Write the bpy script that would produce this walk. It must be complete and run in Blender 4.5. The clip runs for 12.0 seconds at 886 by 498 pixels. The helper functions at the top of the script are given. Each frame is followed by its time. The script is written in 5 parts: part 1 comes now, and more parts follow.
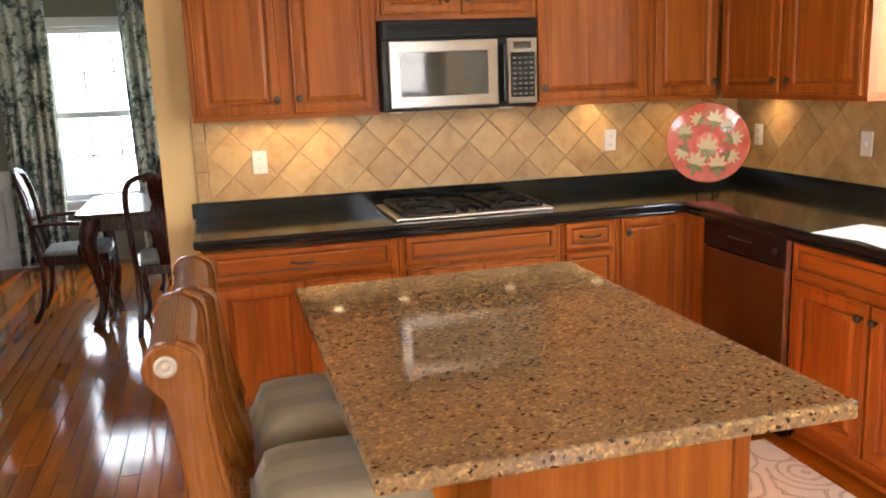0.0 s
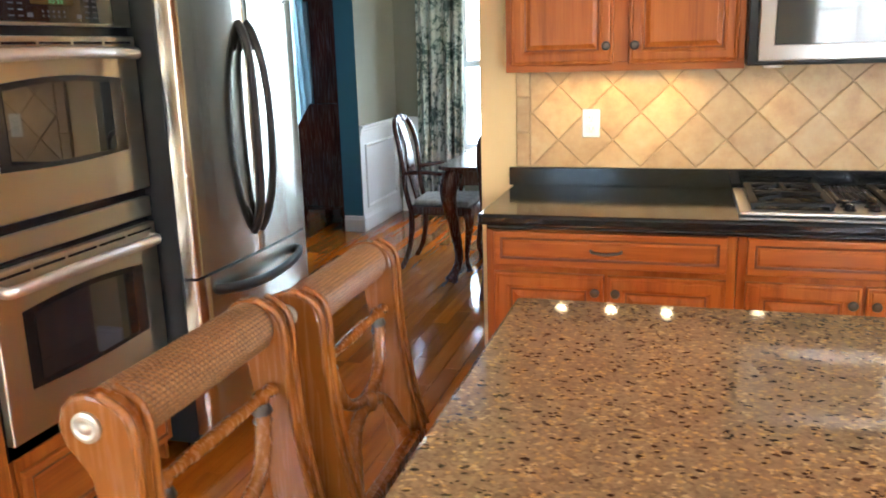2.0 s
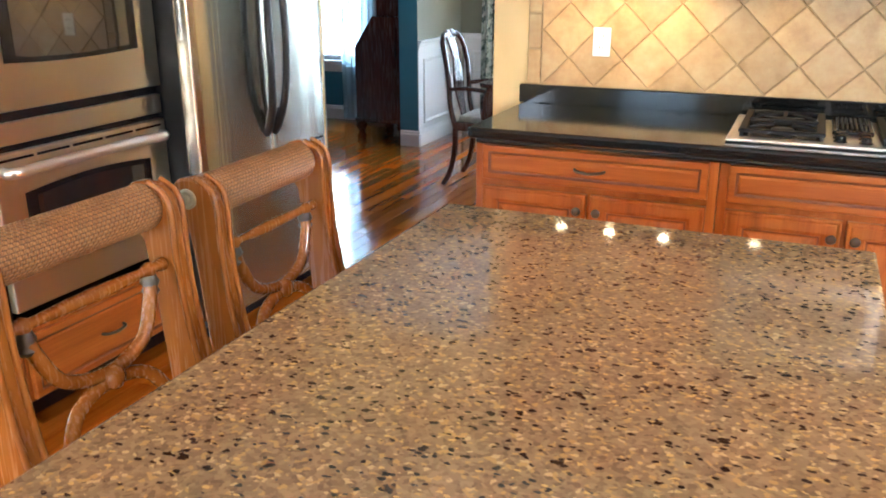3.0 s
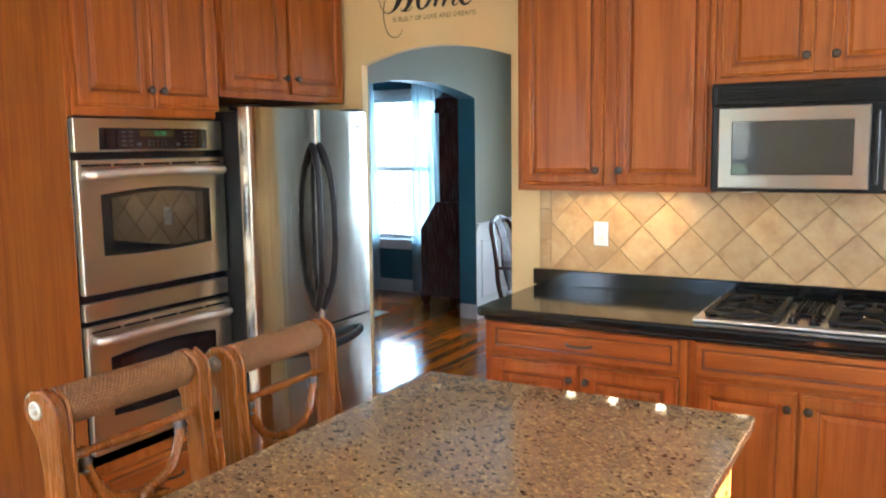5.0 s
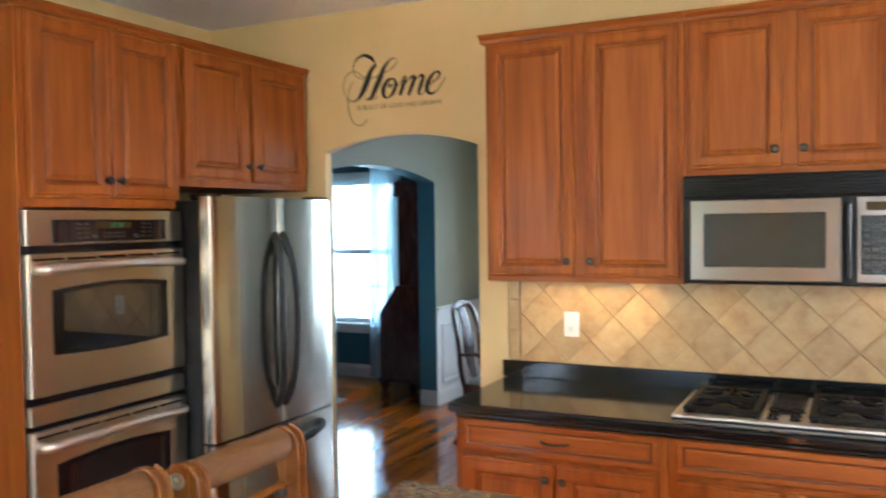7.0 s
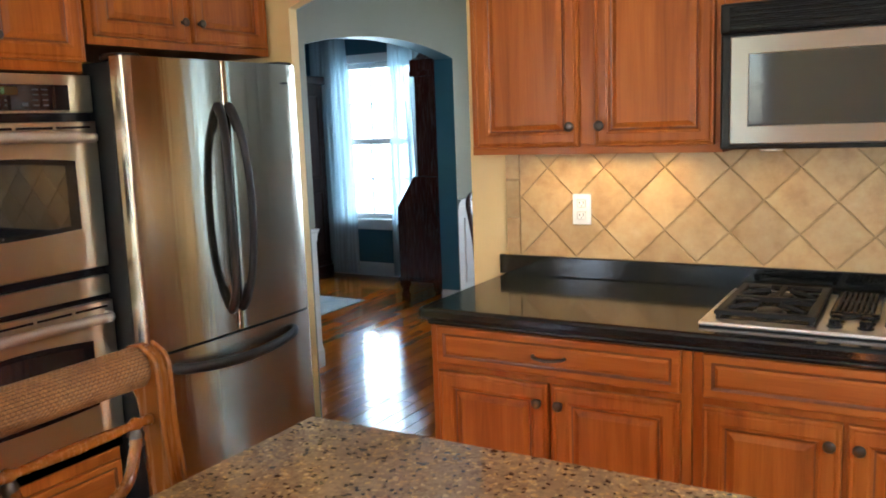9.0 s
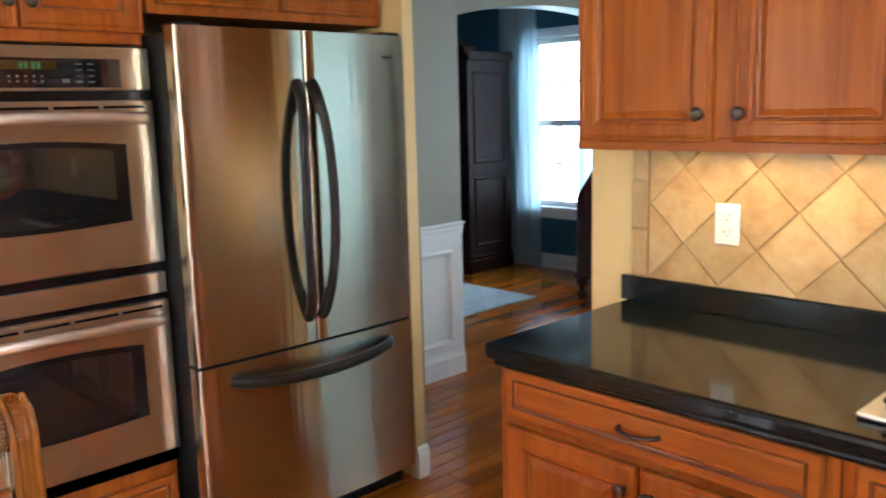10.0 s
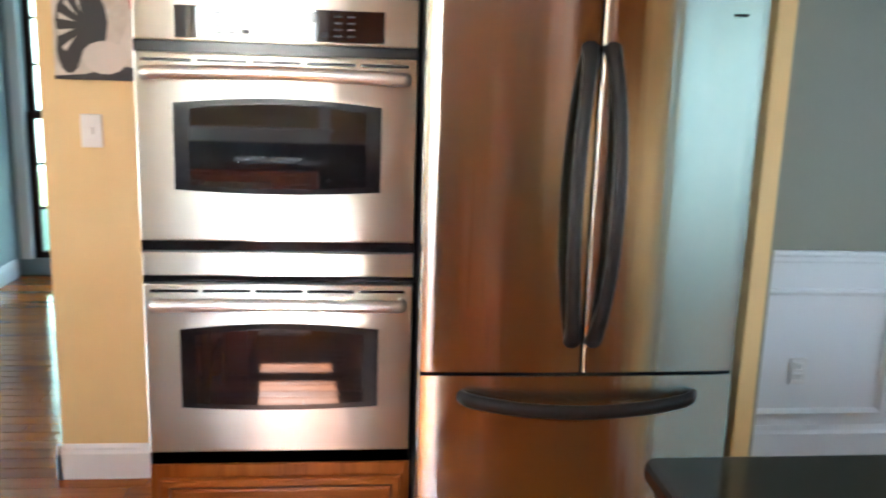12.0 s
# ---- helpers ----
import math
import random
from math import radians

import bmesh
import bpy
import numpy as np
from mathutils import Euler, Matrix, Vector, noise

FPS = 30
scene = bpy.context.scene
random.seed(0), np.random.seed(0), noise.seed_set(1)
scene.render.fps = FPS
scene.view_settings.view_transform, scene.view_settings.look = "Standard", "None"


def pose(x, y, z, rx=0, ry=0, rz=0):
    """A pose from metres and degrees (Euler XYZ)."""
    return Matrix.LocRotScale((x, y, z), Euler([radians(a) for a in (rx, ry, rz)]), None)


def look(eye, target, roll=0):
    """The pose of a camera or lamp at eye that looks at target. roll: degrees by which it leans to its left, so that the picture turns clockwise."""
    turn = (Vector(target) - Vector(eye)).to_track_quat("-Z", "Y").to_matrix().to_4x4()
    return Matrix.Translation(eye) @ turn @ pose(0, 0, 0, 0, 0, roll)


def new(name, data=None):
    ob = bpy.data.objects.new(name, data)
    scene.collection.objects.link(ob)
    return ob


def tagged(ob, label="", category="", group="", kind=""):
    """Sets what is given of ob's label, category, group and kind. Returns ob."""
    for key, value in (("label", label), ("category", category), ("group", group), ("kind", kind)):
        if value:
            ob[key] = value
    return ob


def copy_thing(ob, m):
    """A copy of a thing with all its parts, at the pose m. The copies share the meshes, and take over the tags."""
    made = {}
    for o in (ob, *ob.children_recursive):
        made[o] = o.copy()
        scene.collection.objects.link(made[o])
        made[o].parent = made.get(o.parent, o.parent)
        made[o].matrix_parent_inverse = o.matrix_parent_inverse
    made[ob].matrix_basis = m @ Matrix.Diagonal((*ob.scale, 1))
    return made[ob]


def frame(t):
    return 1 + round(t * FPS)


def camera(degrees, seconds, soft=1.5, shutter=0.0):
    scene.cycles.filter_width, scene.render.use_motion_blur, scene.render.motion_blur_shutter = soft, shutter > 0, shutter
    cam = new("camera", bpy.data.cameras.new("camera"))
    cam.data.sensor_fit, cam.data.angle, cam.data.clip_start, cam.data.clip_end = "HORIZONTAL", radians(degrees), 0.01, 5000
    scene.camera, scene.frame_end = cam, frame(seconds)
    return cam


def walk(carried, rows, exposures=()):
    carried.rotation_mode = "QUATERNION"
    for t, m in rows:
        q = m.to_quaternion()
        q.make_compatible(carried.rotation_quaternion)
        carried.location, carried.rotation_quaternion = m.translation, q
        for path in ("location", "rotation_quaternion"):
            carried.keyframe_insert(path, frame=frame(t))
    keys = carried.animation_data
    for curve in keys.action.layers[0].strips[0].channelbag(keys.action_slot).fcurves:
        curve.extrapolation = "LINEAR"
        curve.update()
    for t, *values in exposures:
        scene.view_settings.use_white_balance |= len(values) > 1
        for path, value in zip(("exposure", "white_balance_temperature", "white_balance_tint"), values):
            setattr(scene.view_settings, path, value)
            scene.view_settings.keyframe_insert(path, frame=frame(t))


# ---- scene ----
cam = camera(55.7, 12.0, soft=1.8, shutter=0.3)
PATH = [
    (0, (0.233, -0.214, 1.549), (0.732, 1.681, 1.148), -2.2),
    (0.5, (0.395, 0.003, 1.523), (0.826, 1.914, 1.122), -2.8),
    (1, (0.569, 0.218, 1.503), (0.51, 2.179, 1.113), -1.9),
    (1.5, (0.667, 0.408, 1.487), (0.289, 2.324, 1.057), -1.8),
    (2, (0.803, 0.547, 1.489), (0.256, 2.413, 1.022), -1.7),
    (2.5, (1.058, 0.59, 1.467), (0.439, 2.394, 0.866), -0.3),
    (2.7, (1.125, 0.613, 1.45), (0.432, 2.376, 0.808), 0.2),
    (4.3, (1.592, 0.279, 1.588), (0.755, 2.017, 1.06), 0.1),
    (4.5, (1.658, 0.274, 1.565), (0.784, 2.021, 1.135), -0.0),
    (5, (1.714, 0.273, 1.595), (0.731, 1.997, 1.348), -0.8),
    (5.5, (1.699, 0.258, 1.622), (0.718, 1.998, 1.524), -0.7),
    (6, (1.704, 0.253, 1.653), (0.714, 1.991, 1.648), -0.7),
    (6.5, (1.719, 0.287, 1.649), (0.716, 2.017, 1.667), -0.7),
    (7, (1.601, 0.328, 1.652), (0.715, 2.12, 1.586), -0.8),
    (7.2, (1.559, 0.368, 1.652), (0.811, 2.22, 1.542), -1.2),
    (8.8, (1.539, 0.984, 1.513), (0.593, 2.722, 1.222), -2.2),
    (9, (1.541, 1.11, 1.509), (0.538, 2.814, 1.209), -2.1),
    (9.5, (1.53, 1.481, 1.525), (0.433, 3.121, 1.199), -2.6),
    (10, (1.538, 1.874, 1.509), (0.112, 3.235, 1.176), -1.5),
    (10.5, (1.511, 2.2, 1.53), (-0.095, 3.335, 1.165), -0.7),
    (11, (1.402, 2.479, 1.531), (-0.32, 3.423, 1.149), -0.3),
    (11.5, (1.345, 2.683, 1.525), (-0.489, 3.383, 1.148), 1.2),
    (12, (1.341, 2.904, 1.512), (-0.608, 3.105, 1.11), 1.8),
]
walk(cam, [(t, look(eye, target, roll)) for t, eye, target, roll in PATH], exposures=[(0, 4.58, 6600, 16), (0.5, 4.67, 6500, 15), (1.5, 4.85, 5820, 10), (2, 5.07, 5770, 10), (2.5, 5.25, 5720, 10), (4.5, 4.9, 5420, 9), (5.5, 4.75, 5470, 9), (6.5, 4.6, 5470, 8), (7, 4.63, 5520, 8), (9.5, 4.57, 5920, 11), (10.5, 4.9, 5820, 10), (11.5, 4.77, 5870, 11), (12, 4.85, 5470, 9)])

# ---- world, sun, large lights ----
world = bpy.data.worlds.new("world")
scene.world = world
world.use_nodes = True
wn = world.node_tree
sky = wn.nodes.new("ShaderNodeTexSky")
sky.sky_type, sky.sun_disc = "NISHITA", False
SUN_EL, SUN_AZ = 33.0, 95.5  # degrees; azimuth clockwise from +y
sky.sun_elevation, sky.sun_rotation = radians(SUN_EL), radians(SUN_AZ)
wn.links.new(sky.outputs[0], wn.nodes["Background"].inputs["Color"])
wn.nodes["Background"].inputs["Strength"].default_value = 0.063


def lamp(name, kind, m, energy, color, **kw):
    data = bpy.data.lights.new(name, kind)
    data.energy, data.color = energy, color
    for k, v in kw.items():
        if k == "angle":
            data.angle = v
        elif k == "size":
            data.shape, data.size = "RECTANGLE", v
        elif k == "size_y":
            data.size_y = v
        elif k == "spread":
            data.spread = v
        elif k == "disk":
            data.shape, data.size = "DISK", v
    ob = new(name, data)
    ob.matrix_world = m
    return ob


sun_dir = Vector((math.sin(radians(SUN_AZ)) * math.cos(radians(SUN_EL)), math.cos(radians(SUN_AZ)) * math.cos(radians(SUN_EL)), math.sin(radians(SUN_EL))))
lamp("sun", "SUN", look(sun_dir * 20, (0, 0, 0)), 5.0, (1.0, 0.93, 0.82), angle=radians(0.5))
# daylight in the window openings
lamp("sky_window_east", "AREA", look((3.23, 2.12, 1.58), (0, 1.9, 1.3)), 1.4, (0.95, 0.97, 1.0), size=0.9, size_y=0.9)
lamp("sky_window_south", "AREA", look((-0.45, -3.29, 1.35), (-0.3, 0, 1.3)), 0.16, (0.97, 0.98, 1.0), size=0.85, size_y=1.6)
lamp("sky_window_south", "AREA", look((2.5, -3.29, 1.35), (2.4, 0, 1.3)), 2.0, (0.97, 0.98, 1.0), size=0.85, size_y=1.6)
# fill light in an unseen west opening, added to brighten the sink-side cabinets
lamp("sky_window_west", "AREA", look((-1.79, -1.8, 1.35), (2.0, -1.6, 1.2)), 3.4, (0.97, 0.98, 1.0), size=1.55, size_y=1.6)
lamp("sky_window_dining_side", "AREA", look((2.73, 6.0, 1.4), (0, 6.0, 1.2)), 0.11, (0.88, 0.95, 1.0), size=1.5, size_y=1.5)
lamp("sky_window_dining", "AREA", look((-0.73, 8.09, 1.34), (-0.73, 4, 1.1)), 1.0, (0.82, 0.93, 1.0), size=0.84, size_y=1.48)
# unseen second window, assumed from the refrigerator's bright reflection; also fills the dining room
lamp("sky_window_dining", "AREA", look((1.18, 8.09, 1.34), (1.18, 4, 1.1)), 1.4, (0.82, 0.93, 1.0), size=0.84, size_y=1.48)
lamp("sky_window_hall", "AREA", look((-5.03, 1.17, 1.16), (0, 1.2, 1.1)), 0.085, (0.50, 0.80, 1.0), size=1.2, size_y=2.0)
lamp("sky_window_study", "AREA", look((-3.17, 8.09, 1.34), (-3.17, 4, 1.1)), 0.95, (0.66, 0.86, 1.0), size=0.84, size_y=1.48)

# ---- materials ----


def mat(name, base, rough=0.5, metal=0.0, **kw):
    m = bpy.data.materials.new(name)
    m.use_nodes = True
    b = m.node_tree.nodes["Principled BSDF"]
    b.inputs["Base Color"].default_value = (*base, 1)
    b.inputs["Roughness"].default_value = rough
    b.inputs["Metallic"].default_value = metal
    for k, v in kw.items():
        b.inputs[k].default_value = v
    return m


class Nodes:
    """Short forms for building a node tree."""

    def __init__(self, m):
        self.t = m.node_tree
        self.bsdf = self.t.nodes["Principled BSDF"]

    def add(self, kind, **kw):
        n = self.t.nodes.new(kind)
        for k, v in kw.items():
            n.inputs[k].default_value = v
        return n

    def link(self, a, b):
        self.t.links.new(a, b)

    def coord(self, scale=(1, 1, 1), rot=(0, 0, 0), rand=True):
        tc = self.add("ShaderNodeTexCoord")
        mp = self.add("ShaderNodeMapping", Scale=scale, Rotation=rot)
        self.link(tc.outputs["Object"], mp.inputs["Vector"])
        if rand:
            oi = self.add("ShaderNodeObjectInfo")
            sc = self.add("ShaderNodeVectorMath")
            sc.operation = "SCALE"
            sc.inputs[0].default_value = (37, 53, 91)
            self.link(oi.outputs["Random"], sc.inputs["Scale"])
            self.link(sc.outputs[0], mp.inputs["Location"])
        return mp.outputs[0]

    def noise(self, vec, scale, detail=4.0, rough=0.55, dist=0.0):
        n = self.add("ShaderNodeTexNoise", Scale=scale, Detail=detail, Roughness=rough, Distortion=dist)
        self.link(vec, n.inputs["Vector"])
        return n

    def ramp(self, fac, stops, constant=False):
        r = self.add("ShaderNodeValToRGB")
        r.color_ramp.interpolation = "CONSTANT" if constant else "LINEAR"
        while len(r.color_ramp.elements) < len(stops):
            r.color_ramp.elements.new(0.5)
        for e, (p, c) in zip(r.color_ramp.elements, stops):
            e.position, e.color = p, (*c, 1)
        self.link(fac, r.inputs["Fac"])
        return r.outputs["Color"]

    def mix(self, fac, a, b, mode="MIX"):
        n = self.t.nodes.new("ShaderNodeMix")
        n.data_type, n.blend_type = "RGBA", mode
        for sock, v in ((n.inputs[0], fac), (n.inputs[6], a), (n.inputs[7], b)):
            if isinstance(v, (int, float)):
                sock.default_value = v
            elif isinstance(v, tuple):
                sock.default_value = (*v, 1)
            else:
                self.link(v, sock)
        return n.outputs[2]

    def bump(self, height, strength=0.2, dist=0.002):
        n = self.add("ShaderNodeBump", Strength=strength, Distance=dist)
        self.link(height, n.inputs["Height"])
        self.link(n.outputs[0], self.bsdf.inputs["Normal"])

    def map(self, v, lo, hi):
        n = self.add("ShaderNodeMapRange")
        n.inputs[3].default_value, n.inputs[4].default_value = lo, hi
        self.link(v, n.inputs[0])
        return n.outputs[0]

    def base(self, c):
        self.link(c, self.bsdf.inputs["Base Color"])


def wood(name, dark, mid, light, axis="z", rough=0.34, grain=1.0, coat=0.1, fine=1.0):
    """Varnished timber whose grain runs along one local axis."""
    m = mat(name, mid, rough, **{"Coat Weight": coat, "Coat Roughness": 0.12})
    k = Nodes(m)
    across, along = 22 * fine, 1.3 * fine
    sc = {"z": (across, across, along), "x": (along, across, across), "y": (across, along, across)}[axis]
    v = k.coord(sc)
    n1 = k.noise(v, 1.0, 6, 0.6, 0.6)
    sc2 = {"z": (150, 150, 5), "x": (5, 150, 150), "y": (150, 5, 150)}[axis]
    n2 = k.noise(k.coord(sc2), 1.0, 3, 0.6)
    c = k.ramp(n1.outputs[0], [(0.25, dark), (0.5, mid), (0.78, light)])
    c = k.mix(0.15 * grain, c, k.ramp(n2.outputs[0], [(0.35, dark), (0.65, light)]))
    big = k.noise(k.coord((1.5, 1.5, 1.5)), 1.0, 2)
    c = k.mix(k.map(big.outputs[0], 0.0, 0.24), c, dark)
    k.base(c)
    k.link(k.map(n2.outputs[0], rough - 0.05, rough + 0.1), k.bsdf.inputs["Roughness"])
    k.bump(n2.outputs[0], 0.06, 0.001)
    return m


CH = ((0.18, 0.040, 0.005), (0.32, 0.088, 0.010), (0.43, 0.138, 0.018))
cherry = wood("cherry_upright", *CH, "z", 0.38, coat=0.04)
cherry_h = wood("cherry_level", *CH, "x", 0.38, coat=0.04)
for m_ in (cherry, cherry_h):
    m_.node_tree.nodes["Principled BSDF"].inputs["Specular IOR Level"].default_value = 0.2
# darker cherry for the grooves of door and drawer fronts
groove_m = wood("cherry_groove_dark", (0.10, 0.022, 0.004), (0.155, 0.039, 0.006), (0.21, 0.060, 0.010), "z")
mahogany = wood("dark_mahogany", (0.025, 0.006, 0.004), (0.062, 0.014, 0.008), (0.10, 0.026, 0.014), "z", 0.24, coat=0.25)
espresso = wood("dark_study_wood", (0.010, 0.004, 0.003), (0.024, 0.008, 0.006), (0.045, 0.015, 0.010), "z", 0.55, coat=0.02)
espresso.node_tree.nodes["Principled BSDF"].inputs["Specular IOR Level"].default_value = 0.1
stoolwood = wood("honey_stool_wood", (0.16, 0.047, 0.007), (0.235, 0.076, 0.011), (0.31, 0.110, 0.018), "z", 0.24, coat=0.35, fine=0.6)
stoolwood.node_tree.nodes["Principled BSDF"].inputs["Specular IOR Level"].default_value = 0.35
oak_floor = wood("oak_floor_board", (0.24, 0.064, 0.014), (0.37, 0.114, 0.026), (0.46, 0.166, 0.045), "y", 0.085, 1.2, coat=0.05)
k = Nodes(oak_floor)
oi = k.add("ShaderNodeObjectInfo")
src = k.bsdf.inputs["Base Color"].links[0].from_socket
hs = k.add("ShaderNodeHueSaturation")
k.link(src, hs.inputs["Color"])
ge = k.add("ShaderNodeNewGeometry")
sm = k.add("ShaderNodeMath")
k.link(oi.outputs["Random"], sm.inputs[0])
k.link(ge.outputs["Random Per Island"], sm.inputs[1])
fr = k.add("ShaderNodeMath")
fr.operation = "FRACT"
k.link(sm.outputs[0], fr.inputs[0])
hs.inputs["Saturation"].default_value = 1.06
k.link(k.map(fr.outputs[0], 0.70, 1.22), hs.inputs["Value"])
k.base(hs.outputs[0])


def paint(name, c1, c2, rough=0.55, scale=1.6, bump=0.05):
    m = mat(name, c1, rough)
    k = Nodes(m)
    n = k.noise(k.coord((1, 1, 1), rand=False), scale, 5, 0.6)
    f = k.noise(k.coord((1, 1, 1), rand=False), 160, 2)
    k.base(k.mix(k.map(n.outputs[0], 0, 1), c1, c2))
    k.bump(f.outputs[0], bump, 0.001)
    return m


yellow = paint("mustard_sponged_wall", (0.69, 0.475, 0.19), (0.80, 0.61, 0.30), 0.5, 2.2)
olive = paint("olive_grey_wall", (0.245, 0.232, 0.172), (0.275, 0.262, 0.197), 0.45)
blue = paint("deep_teal_wall", (0.040, 0.135, 0.195), (0.048, 0.155, 0.22), 0.45)
white = paint("white_trim_paint", (0.78, 0.78, 0.77), (0.82, 0.82, 0.81), 0.3, bump=0.02)
ceil_white = paint("ceiling_paint", (0.85, 0.84, 0.83), (0.88, 0.87, 0.86), 0.6)
hall_grey = paint("hall_blue_grey_wall", (0.22, 0.27, 0.29), (0.25, 0.30, 0.32))

quartz = mat("brown_speckled_quartz", (0.3, 0.19, 0.1), 0.06, **{"Coat Weight": 0.3, "Coat Roughness": 0.04})
k = Nodes(quartz)
vec = k.coord((1, 1, 1), rand=False)
wob = k.noise(vec, 60, 3)
wv = k.mix(0.012, vec, wob.outputs["Color"], "ADD")
v1 = k.add("ShaderNodeTexVoronoi", Scale=150.0)
k.link(wv, v1.inputs["Vector"])
sep = k.add("ShaderNodeSeparateColor")
k.link(v1.outputs["Color"], sep.inputs[0])
c = k.ramp(sep.outputs[0], [(0.0, (0.15, 0.088, 0.044)), (0.09, (0.20, 0.122, 0.060)), (0.34, (0.245, 0.152, 0.076)), (0.62, (0.295, 0.187, 0.092)), (0.86, (0.42, 0.245, 0.083)), (0.95, (0.52, 0.34, 0.15))], True)
c = k.mix(0.26, c, k.ramp(k.noise(vec, 9, 3).outputs[0], [(0.3, (0.16, 0.10, 0.052)), (0.7, (0.29, 0.20, 0.11))]))


def flecks(c, scale, share, reach, colour, turn):
    """Scatter irregular chips of one colour over c."""
    v = k.add("ShaderNodeTexVoronoi", Scale=scale)
    k.link(k.mix(1.6 / scale, k.coord((1.0, 1.5, 1), (0, 0, turn), rand=False), wob.outputs["Color"], "ADD"), v.inputs["Vector"])
    sp = k.add("ShaderNodeSeparateColor")
    k.link(v.outputs["Color"], sp.inputs[0])
    tests = []
    for sock, lim in ((sp.outputs[1], share), (v.outputs["Distance"], reach)):
        n = k.add("ShaderNodeMath")
        n.operation = "LESS_THAN"
        k.link(sock, n.inputs[0])
        n.inputs[1].default_value = lim
        tests.append(n.outputs[0])
    both = k.add("ShaderNodeMath")
    both.operation = "MULTIPLY"
    k.link(tests[0], both.inputs[0])
    k.link(tests[1], both.inputs[1])
    return k.mix(both.outputs[0], c, colour)


c = flecks(c, 88.0, 0.13, 0.42, (0.036, 0.022, 0.013), 0.5)
c = flecks(c, 54.0, 0.085, 0.38, (0.028, 0.018, 0.012), 1.3)
c = flecks(c, 85.0, 0.06, 0.38, (0.50, 0.30, 0.10), 2.1)
k.base(c)

blackstone = mat("black_polished_countertop", (0.008, 0.009, 0.009), 0.10, **{"Specular IOR Level": 0.45})
k = Nodes(blackstone)
nn = k.noise(k.coord(rand=False), 220, 2)
k.base(k.ramp(nn.outputs[0], [(0.4, (0.006, 0.008, 0.008)), (0.72, (0.013, 0.015, 0.015))]))

tile_m = mat("tumbled_travertine_tile", (0.5, 0.38, 0.22), 0.38)
k = Nodes(tile_m)
oi = k.add("ShaderNodeObjectInfo")
n1 = k.noise(k.coord(), 9, 6, 0.65)
n2 = k.noise(k.coord(), 55, 4, 0.7)
c = k.ramp(n1.outputs[0], [(0.3, (0.39, 0.222, 0.072)), (0.48, (0.54, 0.352, 0.142)), (0.7, (0.63, 0.46, 0.225))])
c = k.mix(k.map(n2.outputs[0], 0, 0.42), c, (0.31, 0.175, 0.07))
pits = k.noise(k.coord(), 26, 5, 0.75)
c = k.mix(k.ramp(pits.outputs[0], [(0.66, (0, 0, 0)), (0.74, (0.75, 0.75, 0.75))]), c, (0.24, 0.13, 0.045))
hs = k.add("ShaderNodeHueSaturation")
k.link(c, hs.inputs["Color"])
k.link(k.map(oi.outputs["Random"], 0.80, 1.12), hs.inputs["Value"])
k.base(hs.outputs[0])
k.bump(n2.outputs[0], 0.4, 0.003)
grout = paint("sandy_grout", (0.38, 0.255, 0.115), (0.44, 0.305, 0.15), 0.8, 30)


def brushed(name, base, rough, along, wave=0.26):
    """Brushed metal whose fine lines run along one local axis."""
    m = mat(name, base, rough, 1.0, **{"Anisotropic": 0.97, "Anisotropic Rotation": 0.25})
    k = Nodes(m)
    sc = {"x": (2, 300, 300), "z": (300, 300, 2), "y": (300, 2, 300)}[along]
    n = k.noise(k.coord(sc), 1.0, 3)
    k.link(k.map(n.outputs[0], rough - 0.01, rough + 0.025), k.bsdf.inputs["Roughness"])
    w = k.noise(k.coord((9, 9, 0.35)), 1.0, 4, 0.55)
    k.bump(w.outputs[0], wave, 0.01)
    tg = k.add("ShaderNodeTangent")
    tg.direction_type, tg.axis = "RADIAL", "Z"
    k.link(tg.outputs[0], k.bsdf.inputs["Tangent"])
    return m


steel = brushed("brushed_stainless_steel", (0.63, 0.60, 0.505), 0.30, "x", 0.14)
steel_fridge = brushed("brushed_refrigerator_steel", (0.65, 0.62, 0.54), 0.195, "x", 0.18)
steel_mw = brushed("satin_microwave_steel", (0.37, 0.36, 0.35), 0.28, "x", 0.06)
steel_bright = mat("bright_steel_edge", (0.78, 0.76, 0.73), 0.34, 1.0)
black_vent = mat("black_vent_plastic", (0.005, 0.005, 0.005), 0.28, **{"Specular IOR Level": 0.2})
steel_dw = brushed("bronze_tinted_steel", (0.30, 0.225, 0.175), 0.25, "x")
black = mat("black_enamel", (0.007, 0.007, 0.008), 0.2, **{"Specular IOR Level": 0.35})
dark_side = paint("charcoal_appliance_side", (0.010, 0.011, 0.012), (0.015, 0.016, 0.017), 0.45, 8)
dark_side.node_tree.nodes["Principled BSDF"].inputs["Specular IOR Level"].default_value = 0.3
darkgrey = mat("dark_grey_handle", (0.020, 0.017, 0.015), 0.38, **{"Specular IOR Level": 0.25})
iron = mat("cast_iron_grate", (0.008, 0.008, 0.008), 0.5, **{"Specular IOR Level": 0.3})
glass_dark = mat("tinted_oven_glass", (0.010, 0.011, 0.013), 0.03, **{"Specular IOR Level": 0.85, "Coat Weight": 0.3, "Coat Roughness": 0.02})
glass_mw = mat("microwave_window_glass", (0.022, 0.028, 0.030), 0.04, **{"Specular IOR Level": 0.6})
pewter = mat("antique_pewter_knob", (0.10, 0.085, 0.07), 0.36, 0.9)
plastic = mat("white_switch_plastic", (0.8, 0.78, 0.74), 0.3)
plastic_dark = mat("outlet_slots", (0.06, 0.055, 0.05), 0.5)
ink_grey = mat("panel_print", (0.06, 0.06, 0.06), 0.5)
display = mat("amber_display", (0.05, 0.03, 0.01), 0.1)
